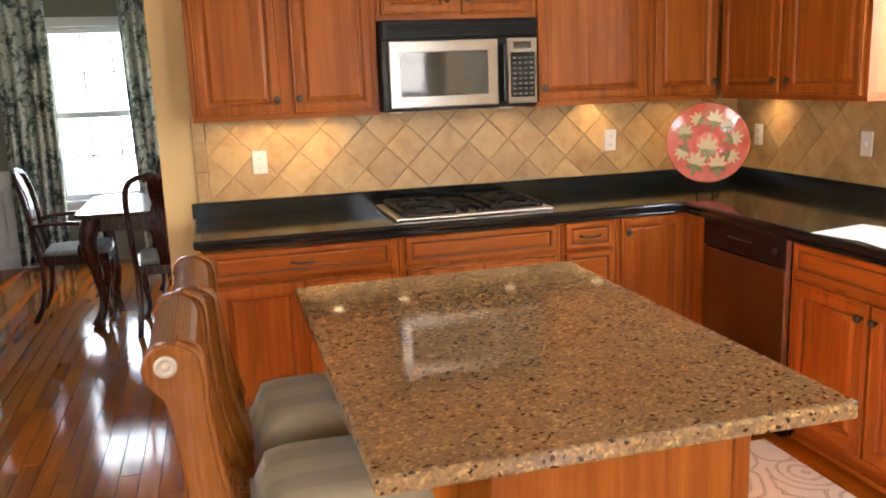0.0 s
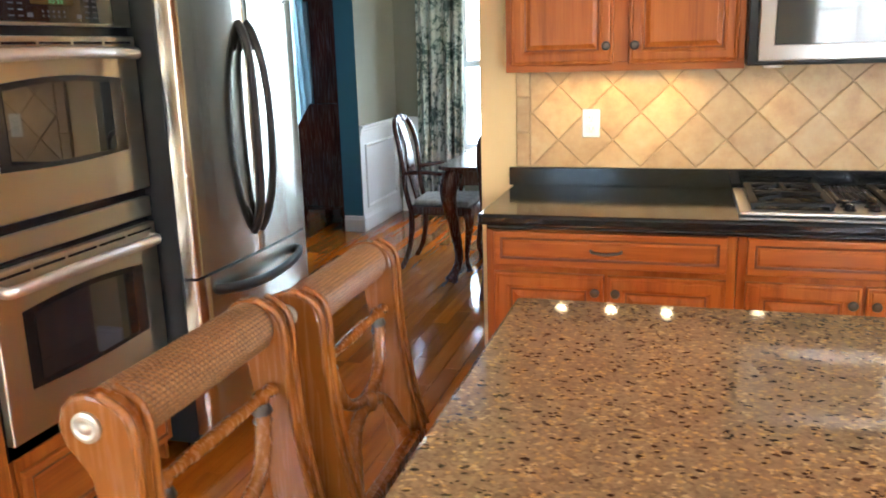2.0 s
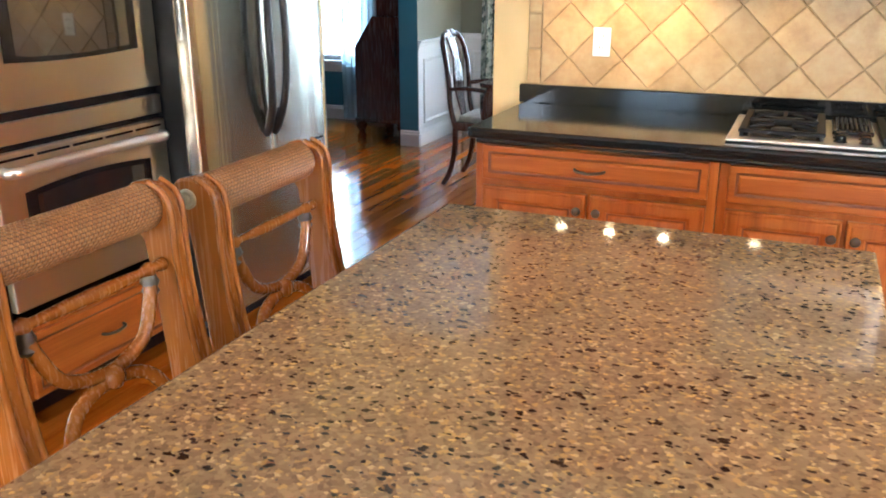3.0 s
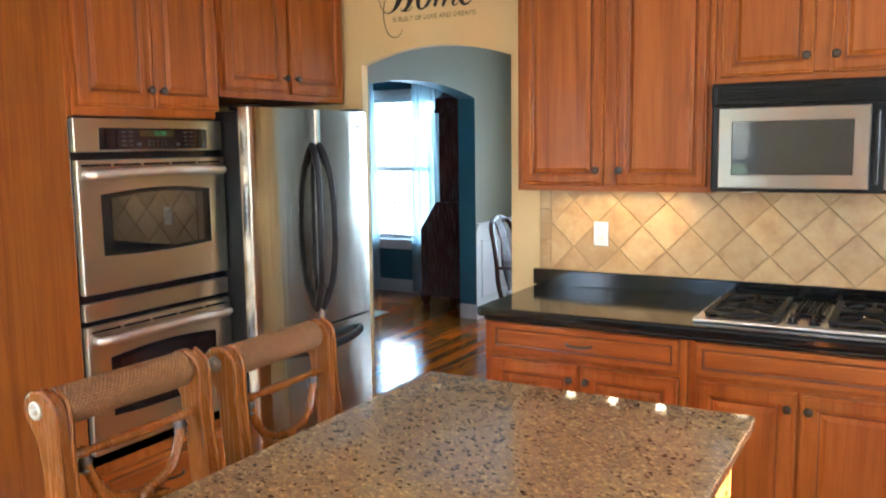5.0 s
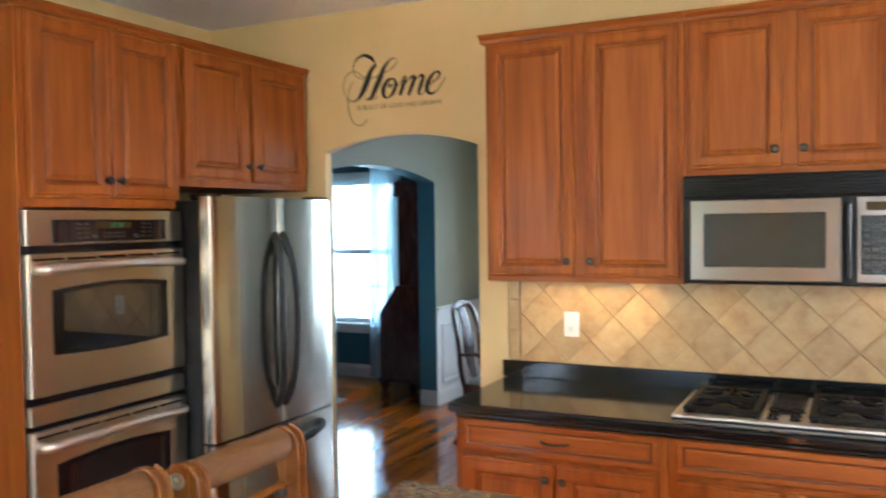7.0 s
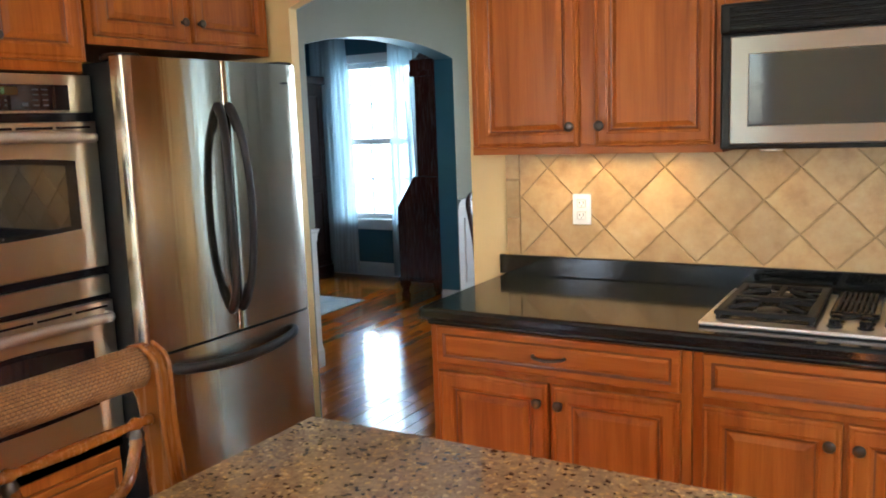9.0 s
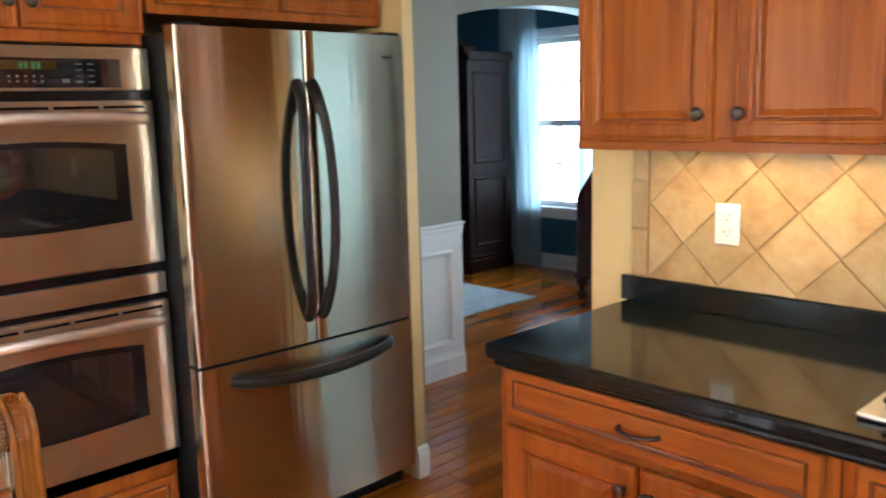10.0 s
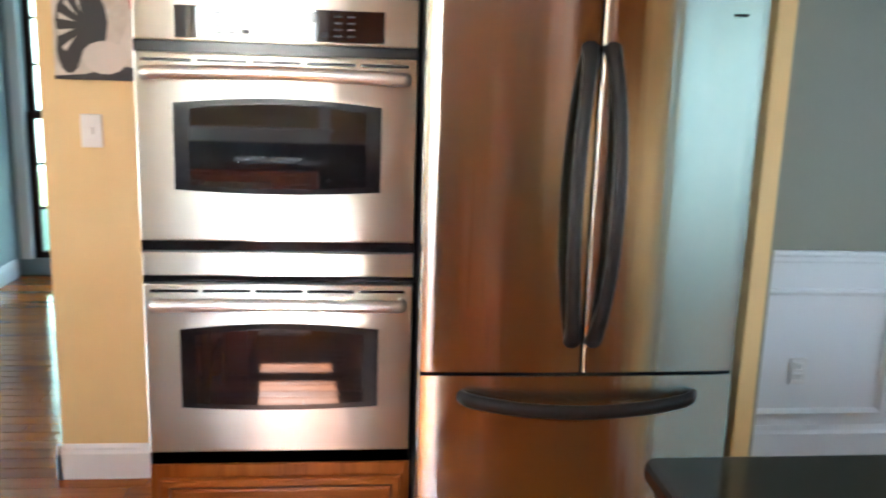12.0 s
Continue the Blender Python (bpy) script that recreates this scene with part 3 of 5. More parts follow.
upper("cherry wall cabinet with two doors beside the window", pose(2.795, 3.70, 0, 0, 0, -90), 1.03, 0.32, UB, UT, 2, rcrown=True)

BF = 3.418  # carcass front of the base run; doors stand 19 mm proud


def base_unit(label, m, w, layout, d=0.6):
    ob = thing("base_cabinet", label, "cabinet", m, group="kitchen base cabinets")
    carcass(ob, w, d, 0.09, 0.872, True)
    layout(ob, w)
    return ob


def two_door_drawer(ob, w, handle=True):
    drawer(ob, 0.03, w - 0.06, 0.724, 0.127, handle)
    dw = (w - 0.06 - 0.014) / 2
    door(ob, 0.03, dw, 0.108, 0.592, (dw - 0.028, 0.535))
    door(ob, 0.03 + dw + 0.014, dw, 0.108, 0.592, (0.028, 0.535))


def drawer_stack(ob, w):
    drawer(ob, 0.02, w - 0.04, 0.720, 0.130)
    drawer(ob, 0.02, w - 0.04, 0.430, 0.275)
    drawer(ob, 0.02, w - 0.04, 0.125, 0.290)


def one_door(ob, w, right=False):
    door(ob, 0.02, w - 0.04, 0.125, 0.73, (0.03, 0.66), thin=0.8)


def plain_door(ob, w):
    door(ob, 0.008, w - 0.03, 0.125, 0.73, thin=0.7)


base_unit("cherry base cabinet with one drawer and two doors", pose(0.125, BF, 0), 0.855, two_door_drawer)
base_unit("cherry cooktop cabinet with a fixed front and two doors", pose(0.982, BF, 0), 0.785, lambda ob, w: two_door_drawer(ob, w, False))
base_unit("cherry cabinet with a stack of drawers", pose(1.769, BF, 0), 0.285, drawer_stack)
base_unit("narrow cherry corner cabinet with one door", pose(2.056, BF, 0), 0.38, one_door)
RF = 2.437
base_unit("narrow cherry corner cabinet front", pose(RF, BF - 0.002, 0, 0, 0, -90), 0.19, plain_door)
base_unit("cherry sink cabinet with a fixed front and two doors", pose(RF, 2.62, 0, 0, 0, -90), 0.9, lambda ob, w: two_door_drawer(ob, w, False))
base_unit("cherry base cabinet beside the sink", pose(RF, 1.718, 0, 0, 0, -90), 0.9, two_door_drawer)

# ---- black countertop with upstand ----
ct = thing("countertop", "polished black stone L-shaped countertop with a low upstand", "countertop")
CF, CX = 3.369, 2.388
prof_edge = [(0.10, WY - 0.002), (0.10, CF + 0.016), (0.116, CF), (CX, CF), (CX, 0.8), (RX - 0.002, 0.8), (RX - 0.002, WY - 0.002)]
part("top", prism(prof_edge, "z", 0.874, 0.914), blackstone, ct, bevel=0.012)
lip = [(0.135, CF + 0.049), (0.135, CF + 0.011), (CX + 0.011, CF + 0.011), (CX + 0.011, 0.82), (CX + 0.048, 0.82), (CX + 0.048, CF + 0.049)]
part("edge_lip", prism(lip, "z", 0.858, 0.8735), blackstone, ct, bevel=0.006)
part("upstand", bbox(0.09, RX - 0.024, WY - 0.022, WY - 0.002, 0.9145, 0.99, 0.003), blackstone, ct)
part("upstand", bbox(RX - 0.022, RX - 0.002, 0.8, WY - 0.002, 0.9145, 0.99, 0.003), blackstone, ct)

# ---- island ----
IX0, IX1, IY0, IY1 = 0.432, 1.384, 1.045, 2.425
isl = thing("kitchen_island", "cherry kitchen island with a speckled brown quartz top", "island", pose(0.9, 1.73, 0))
isl_off = Vector((-0.9, -1.73, 0))


def ipart(name, bm, material, label="", **kw):
    bmesh.ops.translate(bm, verts=bm.verts, vec=isl_off)
    return part(name, bm, material, isl, label, **kw)


def rounded(x0, x1, y0, y1, r, n=4):
    out = []
    for cx, cy, a in ((x1 - r, y0 + r, -90), (x1 - r, y1 - r, 0), (x0 + r, y1 - r, 90), (x0 + r, y0 + r, 180)):
        out += [(cx + r * math.cos(radians(a + 90 * i / n)), cy + r * math.sin(radians(a + 90 * i / n))) for i in range(n + 1)]
    return out


ipart("worktop", prism(rounded(IX0, IX1, IY0, IY1, 0.012), "z", 0.874, 0.910), quartz, "polished brown speckled quartz top", bevel=0.008)
ipart("body", bbox(0.74, 1.322, 1.34, 2.365, 0.10, 0.8735, 0.003, 1), cherry)
ipart("toe_kick", box(0.78, 1.27, 1.38, 2.32, 0.0, 0.10), cherry_h)

# ---- wall ovens in their tall cabinet ----
tall = thing("oven_cabinet", "tall cherry cabinet housing the double wall oven", "cabinet", pose(-1.02, 2.300, 0, 0, 0, 90))
TW = 0.768
part("side_panel", bbox(0, 0.019, 0.006, 0.655, 0.0, UT, 0.002, 1), cherry, tall)
part("side_panel", bbox(TW - 0.019, TW, 0.03, 0.655, 0.0, UT, 0.002, 1), cherry, tall)
part("top_box", bbox(0.019, TW - 0.019, 0.0, 0.655, 1.722, UT, 0.002, 1), cherry, tall)
part("bottom_box", bbox(0.019, TW - 0.019, 0.0, 0.655, 0.09, 0.365, 0.002, 1), cherry, tall)
part("toe_kick", box(0.019, TW - 0.019, 0.07, 0.6, 0, 0.09), espresso, tall)
dw = (TW - 0.05 - 0.006) / 2
door(tall, 0.038, dw, 1.757, UT - 1.757 - 0.009, (dw - 0.028, 0.07))
door(tall, 0.038 + dw + 0.006, dw, 1.757, UT - 1.757 - 0.009, (0.028, 0.07))
crown(tall, TW, UT, 0.655, left=True)
drawer(tall, 0.03, TW - 0.06, 0.10, 0.225)

fc = thing("wall_cabinet", "cherry cabinet with two doors above the refrigerator", "cabinet", pose(-1.02, 3.078, 0, 0, 0, 90), group="kitchen wall cabinets")
carcass(fc, 0.93, 0.655, 1.82, UT)
dw = (0.93 - 0.05 - 0.03) / 2
door(fc, 0.025, dw, 1.85, UT - 1.85 - 0.009, (dw - 0.028, 0.075))
door(fc, 0.025 + dw + 0.03, dw, 1.85, UT - 1.85 - 0.009, (0.028, 0.075))
crown(fc, 0.93, UT, 0.655)


def arched_glass(w, h, rise, y0, y1, x0, z0, bm=None, inset=0.0):
    """A pane with bowed top and bottom edges."""
    out = []
    for i in range(9):
        t = i / 8
        out.append((x0 + w * t, z0 - rise * 0.55 * math.sin(math.pi * t)))
    for i in range(9):
        t = 1 - i / 8
        out.append((x0 + w * t, z0 + h + rise * math.sin(math.pi * t)))
    return prism(out, "y", y0, y1, bm)


def double_oven(m):
    ob = thing("double_oven", "stainless steel double wall oven with bowed handles", "oven", m)
    W = 0.76
    part("chassis", box(0.02, W - 0.02, 0.0, 0.55, 0.37, 1.713), black, ob)
    part("flange", bbox(-0.003, W + 0.003, -0.006, 0.0, 0.366, 1.717, 0.002, 1), black, ob)
    panel = part("control_panel", bbox(0.002, W - 0.002, -0.028, -0.001, 1.585, 1.712, 0.004), steel, ob)
    gl = part("panel_glass", bbox(0.11, 0.665, -0.031, -0.027, 1.593, 1.677, 0.002, 1), glass_dark, panel, "black glass panel with a green clock")
    part("clock_display", box(0.30, 0.48, -0.0325, -0.0312, 1.643, 1.670), display, gl)
    bm = bmesh.new()
    for i, x in enumerate((0.375, 0.389, 0.409, 0.423)):
        for sx, sz, sw, sh in ((0, 0, 0.009, 0.002), (0, 0.007, 0.009, 0.002), (0, 0.014, 0.009, 0.002), (0.0075, 0, 0.002, 0.016)):
            box(x + sx, x + sx + sw, -0.0335, -0.0327, 1.648 + sz, 1.648 + sz + sh, bm)
    part("clock_digits", bm, digits, gl)
    bm = bmesh.new()
    for cx in (0.215, 0.25, 0.53, 0.565):
        for r in range(4):
            box(cx, cx + 0.02, -0.0322, -0.0312, 1.608 + r * 0.017, 1.612 + r * 0.017, bm)
    for i in range(5):
        for r in range(2):
            box(0.345 + i * 0.022, 0.351 + i * 0.022, -0.0322, -0.0312, 1.608 + r * 0.014, 1.614 + r * 0.014, bm)
    for cx in (0.285, 0.49):
        box(cx, cx + 0.022, -0.0322, -0.0312, 1.607, 1.619, bm)
    tagged(part("button_print", bm, ink_grey, gl), kind="stuff")
    for z0, z1 in ((1.045, 1.555), (0.415, 0.922)):
        d = part("oven_door", bbox(0.002, W - 0.002, -0.034, -0.004, z0, z1, 0.005), steel, ob)
        part("window_surround", arched_glass(0.56, 0.235, 0.018, -0.036, -0.033, 0.10, z1 - 0.367), black, d)
        part("window_glass", arched_glass(0.475, 0.205, 0.016, -0.038, -0.0355, 0.142, z1 - 0.352), glass_dark, d, "dark tinted oven window")
        for i in range(5):
            part("vent_slot", box(0.022 + i * 0.145, 0.022 + i * 0.145 + 0.131, -0.0352, -0.0335, z1 - 0.024, z1 - 0.016), black, d)
        hz = z1 - 0.055
        pts = spline([(0.035, -0.03, hz), (0.045, -0.068, hz), (0.16, -0.078, hz + 0.004), (0.38, -0.084, hz + 0.008), (0.60, -0.078, hz + 0.004), (0.715, -0.068, hz), (0.725, -0.03, hz)], 6)
        part("handle", sweep(pts, ring(0.014, 12, 0.0185)), steel_bright, d, "polished steel handle", smooth=True)
    part("trim_strip", bbox(0.002, W - 0.002, -0.026, -0.001, 0.944, 1.012, 0.003), steel, ob)
    part("bottom_vent", box(0.004, W - 0.004, -0.006, -0.0005, 0.368, 0.412), dark_side, ob)
    return ob


double_oven(pose(-1.030, 2.304, 0, 0, 0, 90))


def fridge(m):
    """French-door refrigerator; front faces local -y."""
    ob = thing("refrigerator", "stainless steel french-door refrigerator with dark handles", "refrigerator", m)
    W = 0.905
    part("body", bbox(0.0, W, 0.0, 0.70, 0.06, 1.755, 0.006), dark_side, ob, "charcoal grey cabinet")
    for x in (0.05, W - 0.05):
        part("foot", lathe([(0.02, 0), (0.02, 0.06)], pose(x, 0.06, 0), 10), black, ob)
        part("foot", lathe([(0.02, 0), (0.02, 0.06)], pose(x, 0.6, 0), 10), black, ob)
    part("grille", box(0.01, W - 0.01, 0.01, 0.04, 0.012, 0.095), black, ob)

    def bowed(x0, x1, z0, z1, bow=0.012):
        out = []
        n = 10
        for i in range(n + 1):
            x = x0 + (x1 - x0) * i / n
            out.append((x, -0.062 - bow * (1 - (2 * x / W - 1) ** 2)))
        r = 0.008
        out[0] = (x0, out[0][1] + r)
        out.insert(1, (x0 + r * 0.3, out[0][1] - r * 0.7))
        out.insert(2, (x0 + r, out[0][1] - r))
        out[-1] = (x1, out[-1][1] + r)
        out.insert(-1, (x1 - r * 0.3, out[-1][1] - r * 0.7))
        out += [(x1, -0.004), (x0, -0.004)]
        return prism(out, "z", z0, z1)

    for i, (a, b) in enumerate(((0.0, W / 2 - 0.003), (W / 2 + 0.003, W))):
        d = part("door", bowed(a, b, 0.712, 1.772), steel_fridge, ob, smooth=True)
        s = -1 if i == 0 else 1
        cx = W / 2 + s * 0.030
        pts = spline([(cx, -0.066, 0.800), (cx + s * 0.003, -0.092, 0.835), (cx + s * 0.014, -0.118, 0.93), (cx + s * 0.024, -0.130, 1.06), (cx + s * 0.027, -0.133, 1.20), (cx + s * 0.024, -0.130, 1.34), (cx + s * 0.014, -0.118, 1.47), (cx + s * 0.003, -0.092, 1.565), (cx, -0.066, 1.600)], 5)
        part("handle", sweep(pts, rrect(0.036, 0.024, 0.008), up=(0, -1, 0), scales=[1 + 0.45 * abs(2 * n / (len(pts) - 1) - 1) ** 4 for n in range(len(pts))]), darkgrey, d, "dark grey bowed handle", smooth=True)
        for z0, z1 in ((0.795, 0.90), (1.605, 1.50)):
            part("handle_root", sweep([(cx, -0.064, z0), (cx, -0.088, z0 + (z1 - z0) * 0.35), (cx + s * 0.006, -0.10, z1)], rrect(0.038, 0.036, 0.01), up=(0, -1, 0), scales=[1.0, 0.9, 0.55]), darkgrey, d, smooth=True)
        if i == 1:
            part("badge", box(W - 0.10, W - 0.065, -0.072, -0.0655, 1.690, 1.697), darkgrey, d)
    # black strips fill the door gaps, standing in for the shade inside them
    part("gap_shade_strip", box(W / 2 - 0.0028, W / 2 + 0.0028, -0.066, -0.005, 0.714, 1.768), black, ob, "black strip set into the door gap for its shade")
    part("gap_shade_strip", box(0.004, W - 0.004, -0.056, -0.005, 0.7005, 0.7115), black, ob, "black strip set into the door gap for its shade")
    fz = part("freezer_drawer", bowed(0.0, W, 0.10, 0.700), steel_fridge, ob, smooth=True)
    pts = spline([(0.115, -0.060, 0.640), (0.15, -0.098, 0.636), (0.28, -0.122, 0.622), (0.4525, -0.130, 0.615), (0.625, -0.122, 0.622), (0.755, -0.098, 0.636), (0.79, -0.060, 0.640)], 6)
    part("handle", sweep(pts, rrect(0.024, 0.040, 0.009)), darkgrey, fz, "dark grey bowed handle", smooth=True)
    for x in (0.0, W - 0.10):
        part("hinge_cover", bbox(x + 0.005, x + 0.095, -0.055, 0.06, 1.757, 1.785, 0.01), black, ob)
    return ob


fridge(pose(-0.918, 3.075, 0, 0, 0, 90))

# ---- microwave ----


def microwave(m):
    ob = thing("microwave", "over-range microwave with a steel door and black vent grille", "microwave", m)
    W, H = 0.762, 0.415
    part("body", bbox(0, W, 0.0, 0.38, 0, H, 0.006), black_vent, ob)
    vent = part("vent_grille", bbox(0.004, W - 0.004, -0.030, -0.001, H - 0.088, H - 0.004, 0.006), black_vent, ob)
    for i in range(6):
        part("slat", bbox(0.03, W - 0.03, -0.036, -0.029, H - 0.080 + i * 0.012, H - 0.0735 + i * 0.012, 0.002, 1), black_vent, vent)
    d = part("door", rings_panel(0.525, 0.305, [(0, 0), (0, 0.026), (0.004, 0.030), (0.050, 0.030), (0.054, 0.026)], cap=False, x0=0.032, z0=0.015), steel_mw, ob, "brushed steel door frame")
    part("window_glass", box(0.075, 0.515, -0.0275, -0.022, 0.060, 0.276), glass_mw, d, "dark mesh window glass")
    part("handle", bbox(0.570, 0.590, -0.062, -0.03, 0.03, 0.30, 0.006), black, d, "black vertical bar handle")
    p = part("control_panel", bbox(0.605, W - 0.008, -0.030, -0.001, 0.015, 0.32, 0.004), steel_mw, ob)
    key = part("keypad", bbox(0.618, W - 0.022, -0.033, -0.029, 0.045, 0.255, 0.002, 1), black, p)
    bm = bmesh.new()
    for r in range(8):
        for c in range(4):
            box(0.628 + c * 0.028, 0.646 + c * 0.028, -0.0342, -0.0332, 0.056 + r * 0.024, 0.066 + r * 0.024, bm)
    tagged(part("key_print", bm, ink_grey, key), kind="stuff")
    part("display", bbox(0.635, W - 0.04, -0.033, -0.029, 0.272, 0.302, 0.002, 1), glass_dark, p)
    return ob


microwave(pose(0.994, 3.662, 1.398))

# ---- puck lights under the wall cabinets ----


def puck(x, y, z=UB + 0.032, power=0.027):
    ob = thing("puck_light", "small warm under-cabinet puck light, switched on", "lamp", pose(x, y, z), group="under-cabinet puck lights")
    part("housing", lathe([(0.036, 0.0), (0.036, -0.012), (0.030, -0.016), (0.029, -0.012)], None, 20), steel_bright, ob, smooth=True)
    part("lens", lathe([(0.027, -0.011), (0.027, -0.014), (0.02, -0.0155)], None, 16), puck_glow, ob)
    lamp("puck_lamp", "AREA", pose(x, y, z - 0.02), power, (1.0, 0.72, 0.38), disk=0.04, spread=radians(150))


for x, pw in ((0.33, 0.0189), (0.535, 0.0399), (0.755, 0.0357)):
    puck(x, 3.895, power=pw)
puck(2.20, 3.93)
puck(2.68, 3.88)
puck(3.02, 3.62)
for x in (1.10, 1.68):
    puck(x, 3.90, 1.398, 0.006)

# ---- island fronts facing the sink ----
for i in range(2):
    y0 = 1.352 + i * 0.508
    dr = drawer(isl, 0, 0.495, 0.715, 0.14)
    dr.matrix_basis = pose(1.323 - 0.9, y0 - 1.73, 0.715, 0, 0, 90)
    dd = door(isl, 0, 0.495, 0.125, 0.57, (0.03, 0.50))
    dd.matrix_basis = pose(1.323 - 0.9, y0 - 1.73, 0.125, 0, 0, 90)
ipart("end_panel", bbox(0.725, 1.30, 1.330, 1.3395, 0.02, 0.8735, 0.002, 1), cherry, "plain cherry end panel")
ipart("corner_post", bbox(1.302, 1.342, 1.322, 1.3395, 0.02, 0.8735, 0.003, 1), cherry)
ipart("back_panel", bbox(0.725, 0.739, 1.34, 2.365, 0.02, 0.8735, 0.002, 1), cherry)

# ---- cooktop ----


def cooktop(m):
    ob = thing("cooktop", "stainless gas cooktop with black cast-iron grates and downdraft vent", "cooktop", m)
    W, D = 0.765, 0.50
    part("tray", bbox(0, W, 0, D, 0.0, 0.014, 0.006, 2), steel_bright, ob, "bright stainless steel tray")
    for gx in (0.035, 0.465):
        w = 0.265
        part("burner_well", bbox(gx + 0.006, gx + w - 0.006, 0.05, D - 0.03, 0.0135, 0.0155, 0.001, 1), black, ob)
        grate = part("grate", rings_panel(w, D - 0.07, [(0, -0.012), (0, -0.002), (0.004, 0.0), (0.022, 0.0), (0.026, -0.004), (0.026, -0.012)], cap=False), iron, ob, "black cast-iron burner grate")
        grate.matrix_basis = pose(gx, 0.04, 0.040, -90)
        grate.matrix_basis = Matrix.Translation((gx, 0.04, 0.040)) @ Matrix(((1, 0, 0, 0), (0, 0, 1, 0), (0, -1, 0, 0), (0, 0, 0, 1)))
        bars = bmesh.new()
        box(gx + 0.02, gx + w - 0.02, 0.245, 0.259, 0.028, 0.044, bars)
        box(gx + w / 2 - 0.006, gx + w / 2 + 0.006, 0.27, D - 0.05, 0.030, 0.044, bars)
        part("grate_cross", bars, iron, ob)
        for cy in (0.145, 0.36):
            for a in (35, 145, 215, 325):
                dx, dy = math.cos(radians(a)), math.sin(radians(a))
                part("finger", sweep([(gx + w / 2 + dx * 0.125, cy + dy * 0.105, 0.038), (gx + w / 2 + dx * 0.085, cy + dy * 0.07, 0.046), (gx + w / 2 + dx * 0.035, cy + dy * 0.03, 0.046)], rrect(0.009, 0.012, 0.003)), iron, ob)
        for lx in (gx + 0.01, gx + w - 0.01):
            for ly in (0.05, D - 0.04):
                part("grate_foot", box(lx - 0.006, lx + 0.006, ly - 0.006, ly + 0.006, 0.0135, 0.034), iron, ob)
        for cy in (0.145, 0.36):
            part("burner_cap", lathe([(0.046, 0.0155), (0.046, 0.022), (0.036, 0.023), (0.036, 0.029), (0.03, 0.032)], pose(gx + w / 2, cy, 0), 20), darkgrey, ob, smooth=True)
    vent = part("downdraft_vent", rings_panel(0.125, 0.29, [(0, -0.013), (0, -0.002), (0.004, 0), (0.012, 0), (0.014, -0.008)], cap=True), black, ob)
    vent.matrix_basis = Matrix.Translation((0.322, 0.175, 0.030)) @ Matrix(((1, 0, 0, 0), (0, 0, 1, 0), (0, -1, 0, 0), (0, 0, 0, 1)))
    for i in range(7):
        part("slat", bbox(0.336 + i * 0.0145, 0.342 + i * 0.0145, 0.19, 0.45, 0.024, 0.034, 0.001, 1), iron, ob)
    part("slat", bbox(0.335, 0.435, 0.31, 0.318, 0.026, 0.0345, 0.001, 1), iron, ob)
    for kx, ky in ((0.345, 0.125), (0.42, 0.125), (0.345, 0.065), (0.42, 0.065)):
        part("knob", lathe([(0.021, 0.0135), (0.021, 0.017), (0.016, 0.019), (0.015, 0.034), (0.012, 0.036)], pose(kx, ky, 0), 16), black, ob, "black control knob", smooth=True)
    return ob


cooktop(pose(0.985, 3.455, 0.9145))

# ---- dishwasher ----
dwm = thing("dishwasher", "dishwasher with a dark steel door and black control strip", "dishwasher", pose(RF, 3.226, 0, 0, 0, -90))
part("tub", box(0.003, 0.597, 0.0, 0.56, 0.10, 0.868), black, dwm)
part("control_strip", bbox(0.003, 0.597, -0.026, -0.001, 0.735, 0.868, 0.005), black, dwm)
part("door", bbox(0.003, 0.597, -0.024, -0.001, 0.105, 0.73, 0.005), steel_dw, dwm, "bronze-tinted brushed steel door")
part("trim_edge", box(0.5975, 0.6, -0.022, 0.0, 0.105, 0.868), steel_bright, dwm)
part("dial", lathe([(0.014, 0), (0.013, 0.008), (0.010, 0.009)], pose(0.53, -0.026, 0.795, 90), 14), darkgrey, dwm)
for i in range(7):
    part("button", bbox(0.20 + i * 0.026, 0.218 + i * 0.026, -0.0285, -0.0255, 0.80, 0.806, 0.001, 1), ink_grey, dwm)
part("toe_plate", bbox(0.0, 0.6, -0.012, 0.05, 0.004, 0.095, 0.004), black, dwm)

# ---- outlets and switches ----


def outlet(name, m, switch=False):
    ob = thing(name, "white plastic wall switch plate" if switch else "white plastic double outlet on the wall", "switch" if switch else "outlet", m)
    part("plate", bbox(-0.036, 0.036, -0.007, -0.0005, -0.057, 0.057, 0.003), plastic, ob)
    if switch:
        part("toggle", bbox(-0.006, 0.006, -0.017, -0.006, -0.011, 0.013, 0.002), plastic, ob)
    else:
        for z in (-0.022, 0.022):
            s = part("socket", bbox(-0.017, 0.017, -0.0095, -0.0065, z - 0.015, z + 0.015, 0.004), plastic, ob)
            bm = bmesh.new()
            for x, h in ((-0.007, 0.0045), (0.007, 0.0055)):
                box(x - 0.0012, x + 0.0012, -0.0102, -0.0094, z - h + 0.002, z + h + 0.002, bm)
            lathe([(0.0024, -0.0001), (0.0024, 0.0008)], pose(0, -0.0094, z - 0.009, 90), 8, bm)
            part("slots", bm, plastic_dark, s)
    return ob


OY = WY - 0.0145
outlet("outlet", pose(0.431, OY, 1.173))
outlet("outlet", pose(2.315, OY, 1.178))
outlet("outlet", pose(RX - 0.0145, 3.80, 1.178, 0, 0, -90))
outlet("light_switch", pose(RX - 0.0145, 3.0, 1.178, 0, 0, -90), True)
outlet("light_switch", pose(LX, 1.985, 1.293, 0, 0, 90), True)
outlet("outlet", pose(DX + 0.0075, 4.70, 0.378, 0, 0, 90))

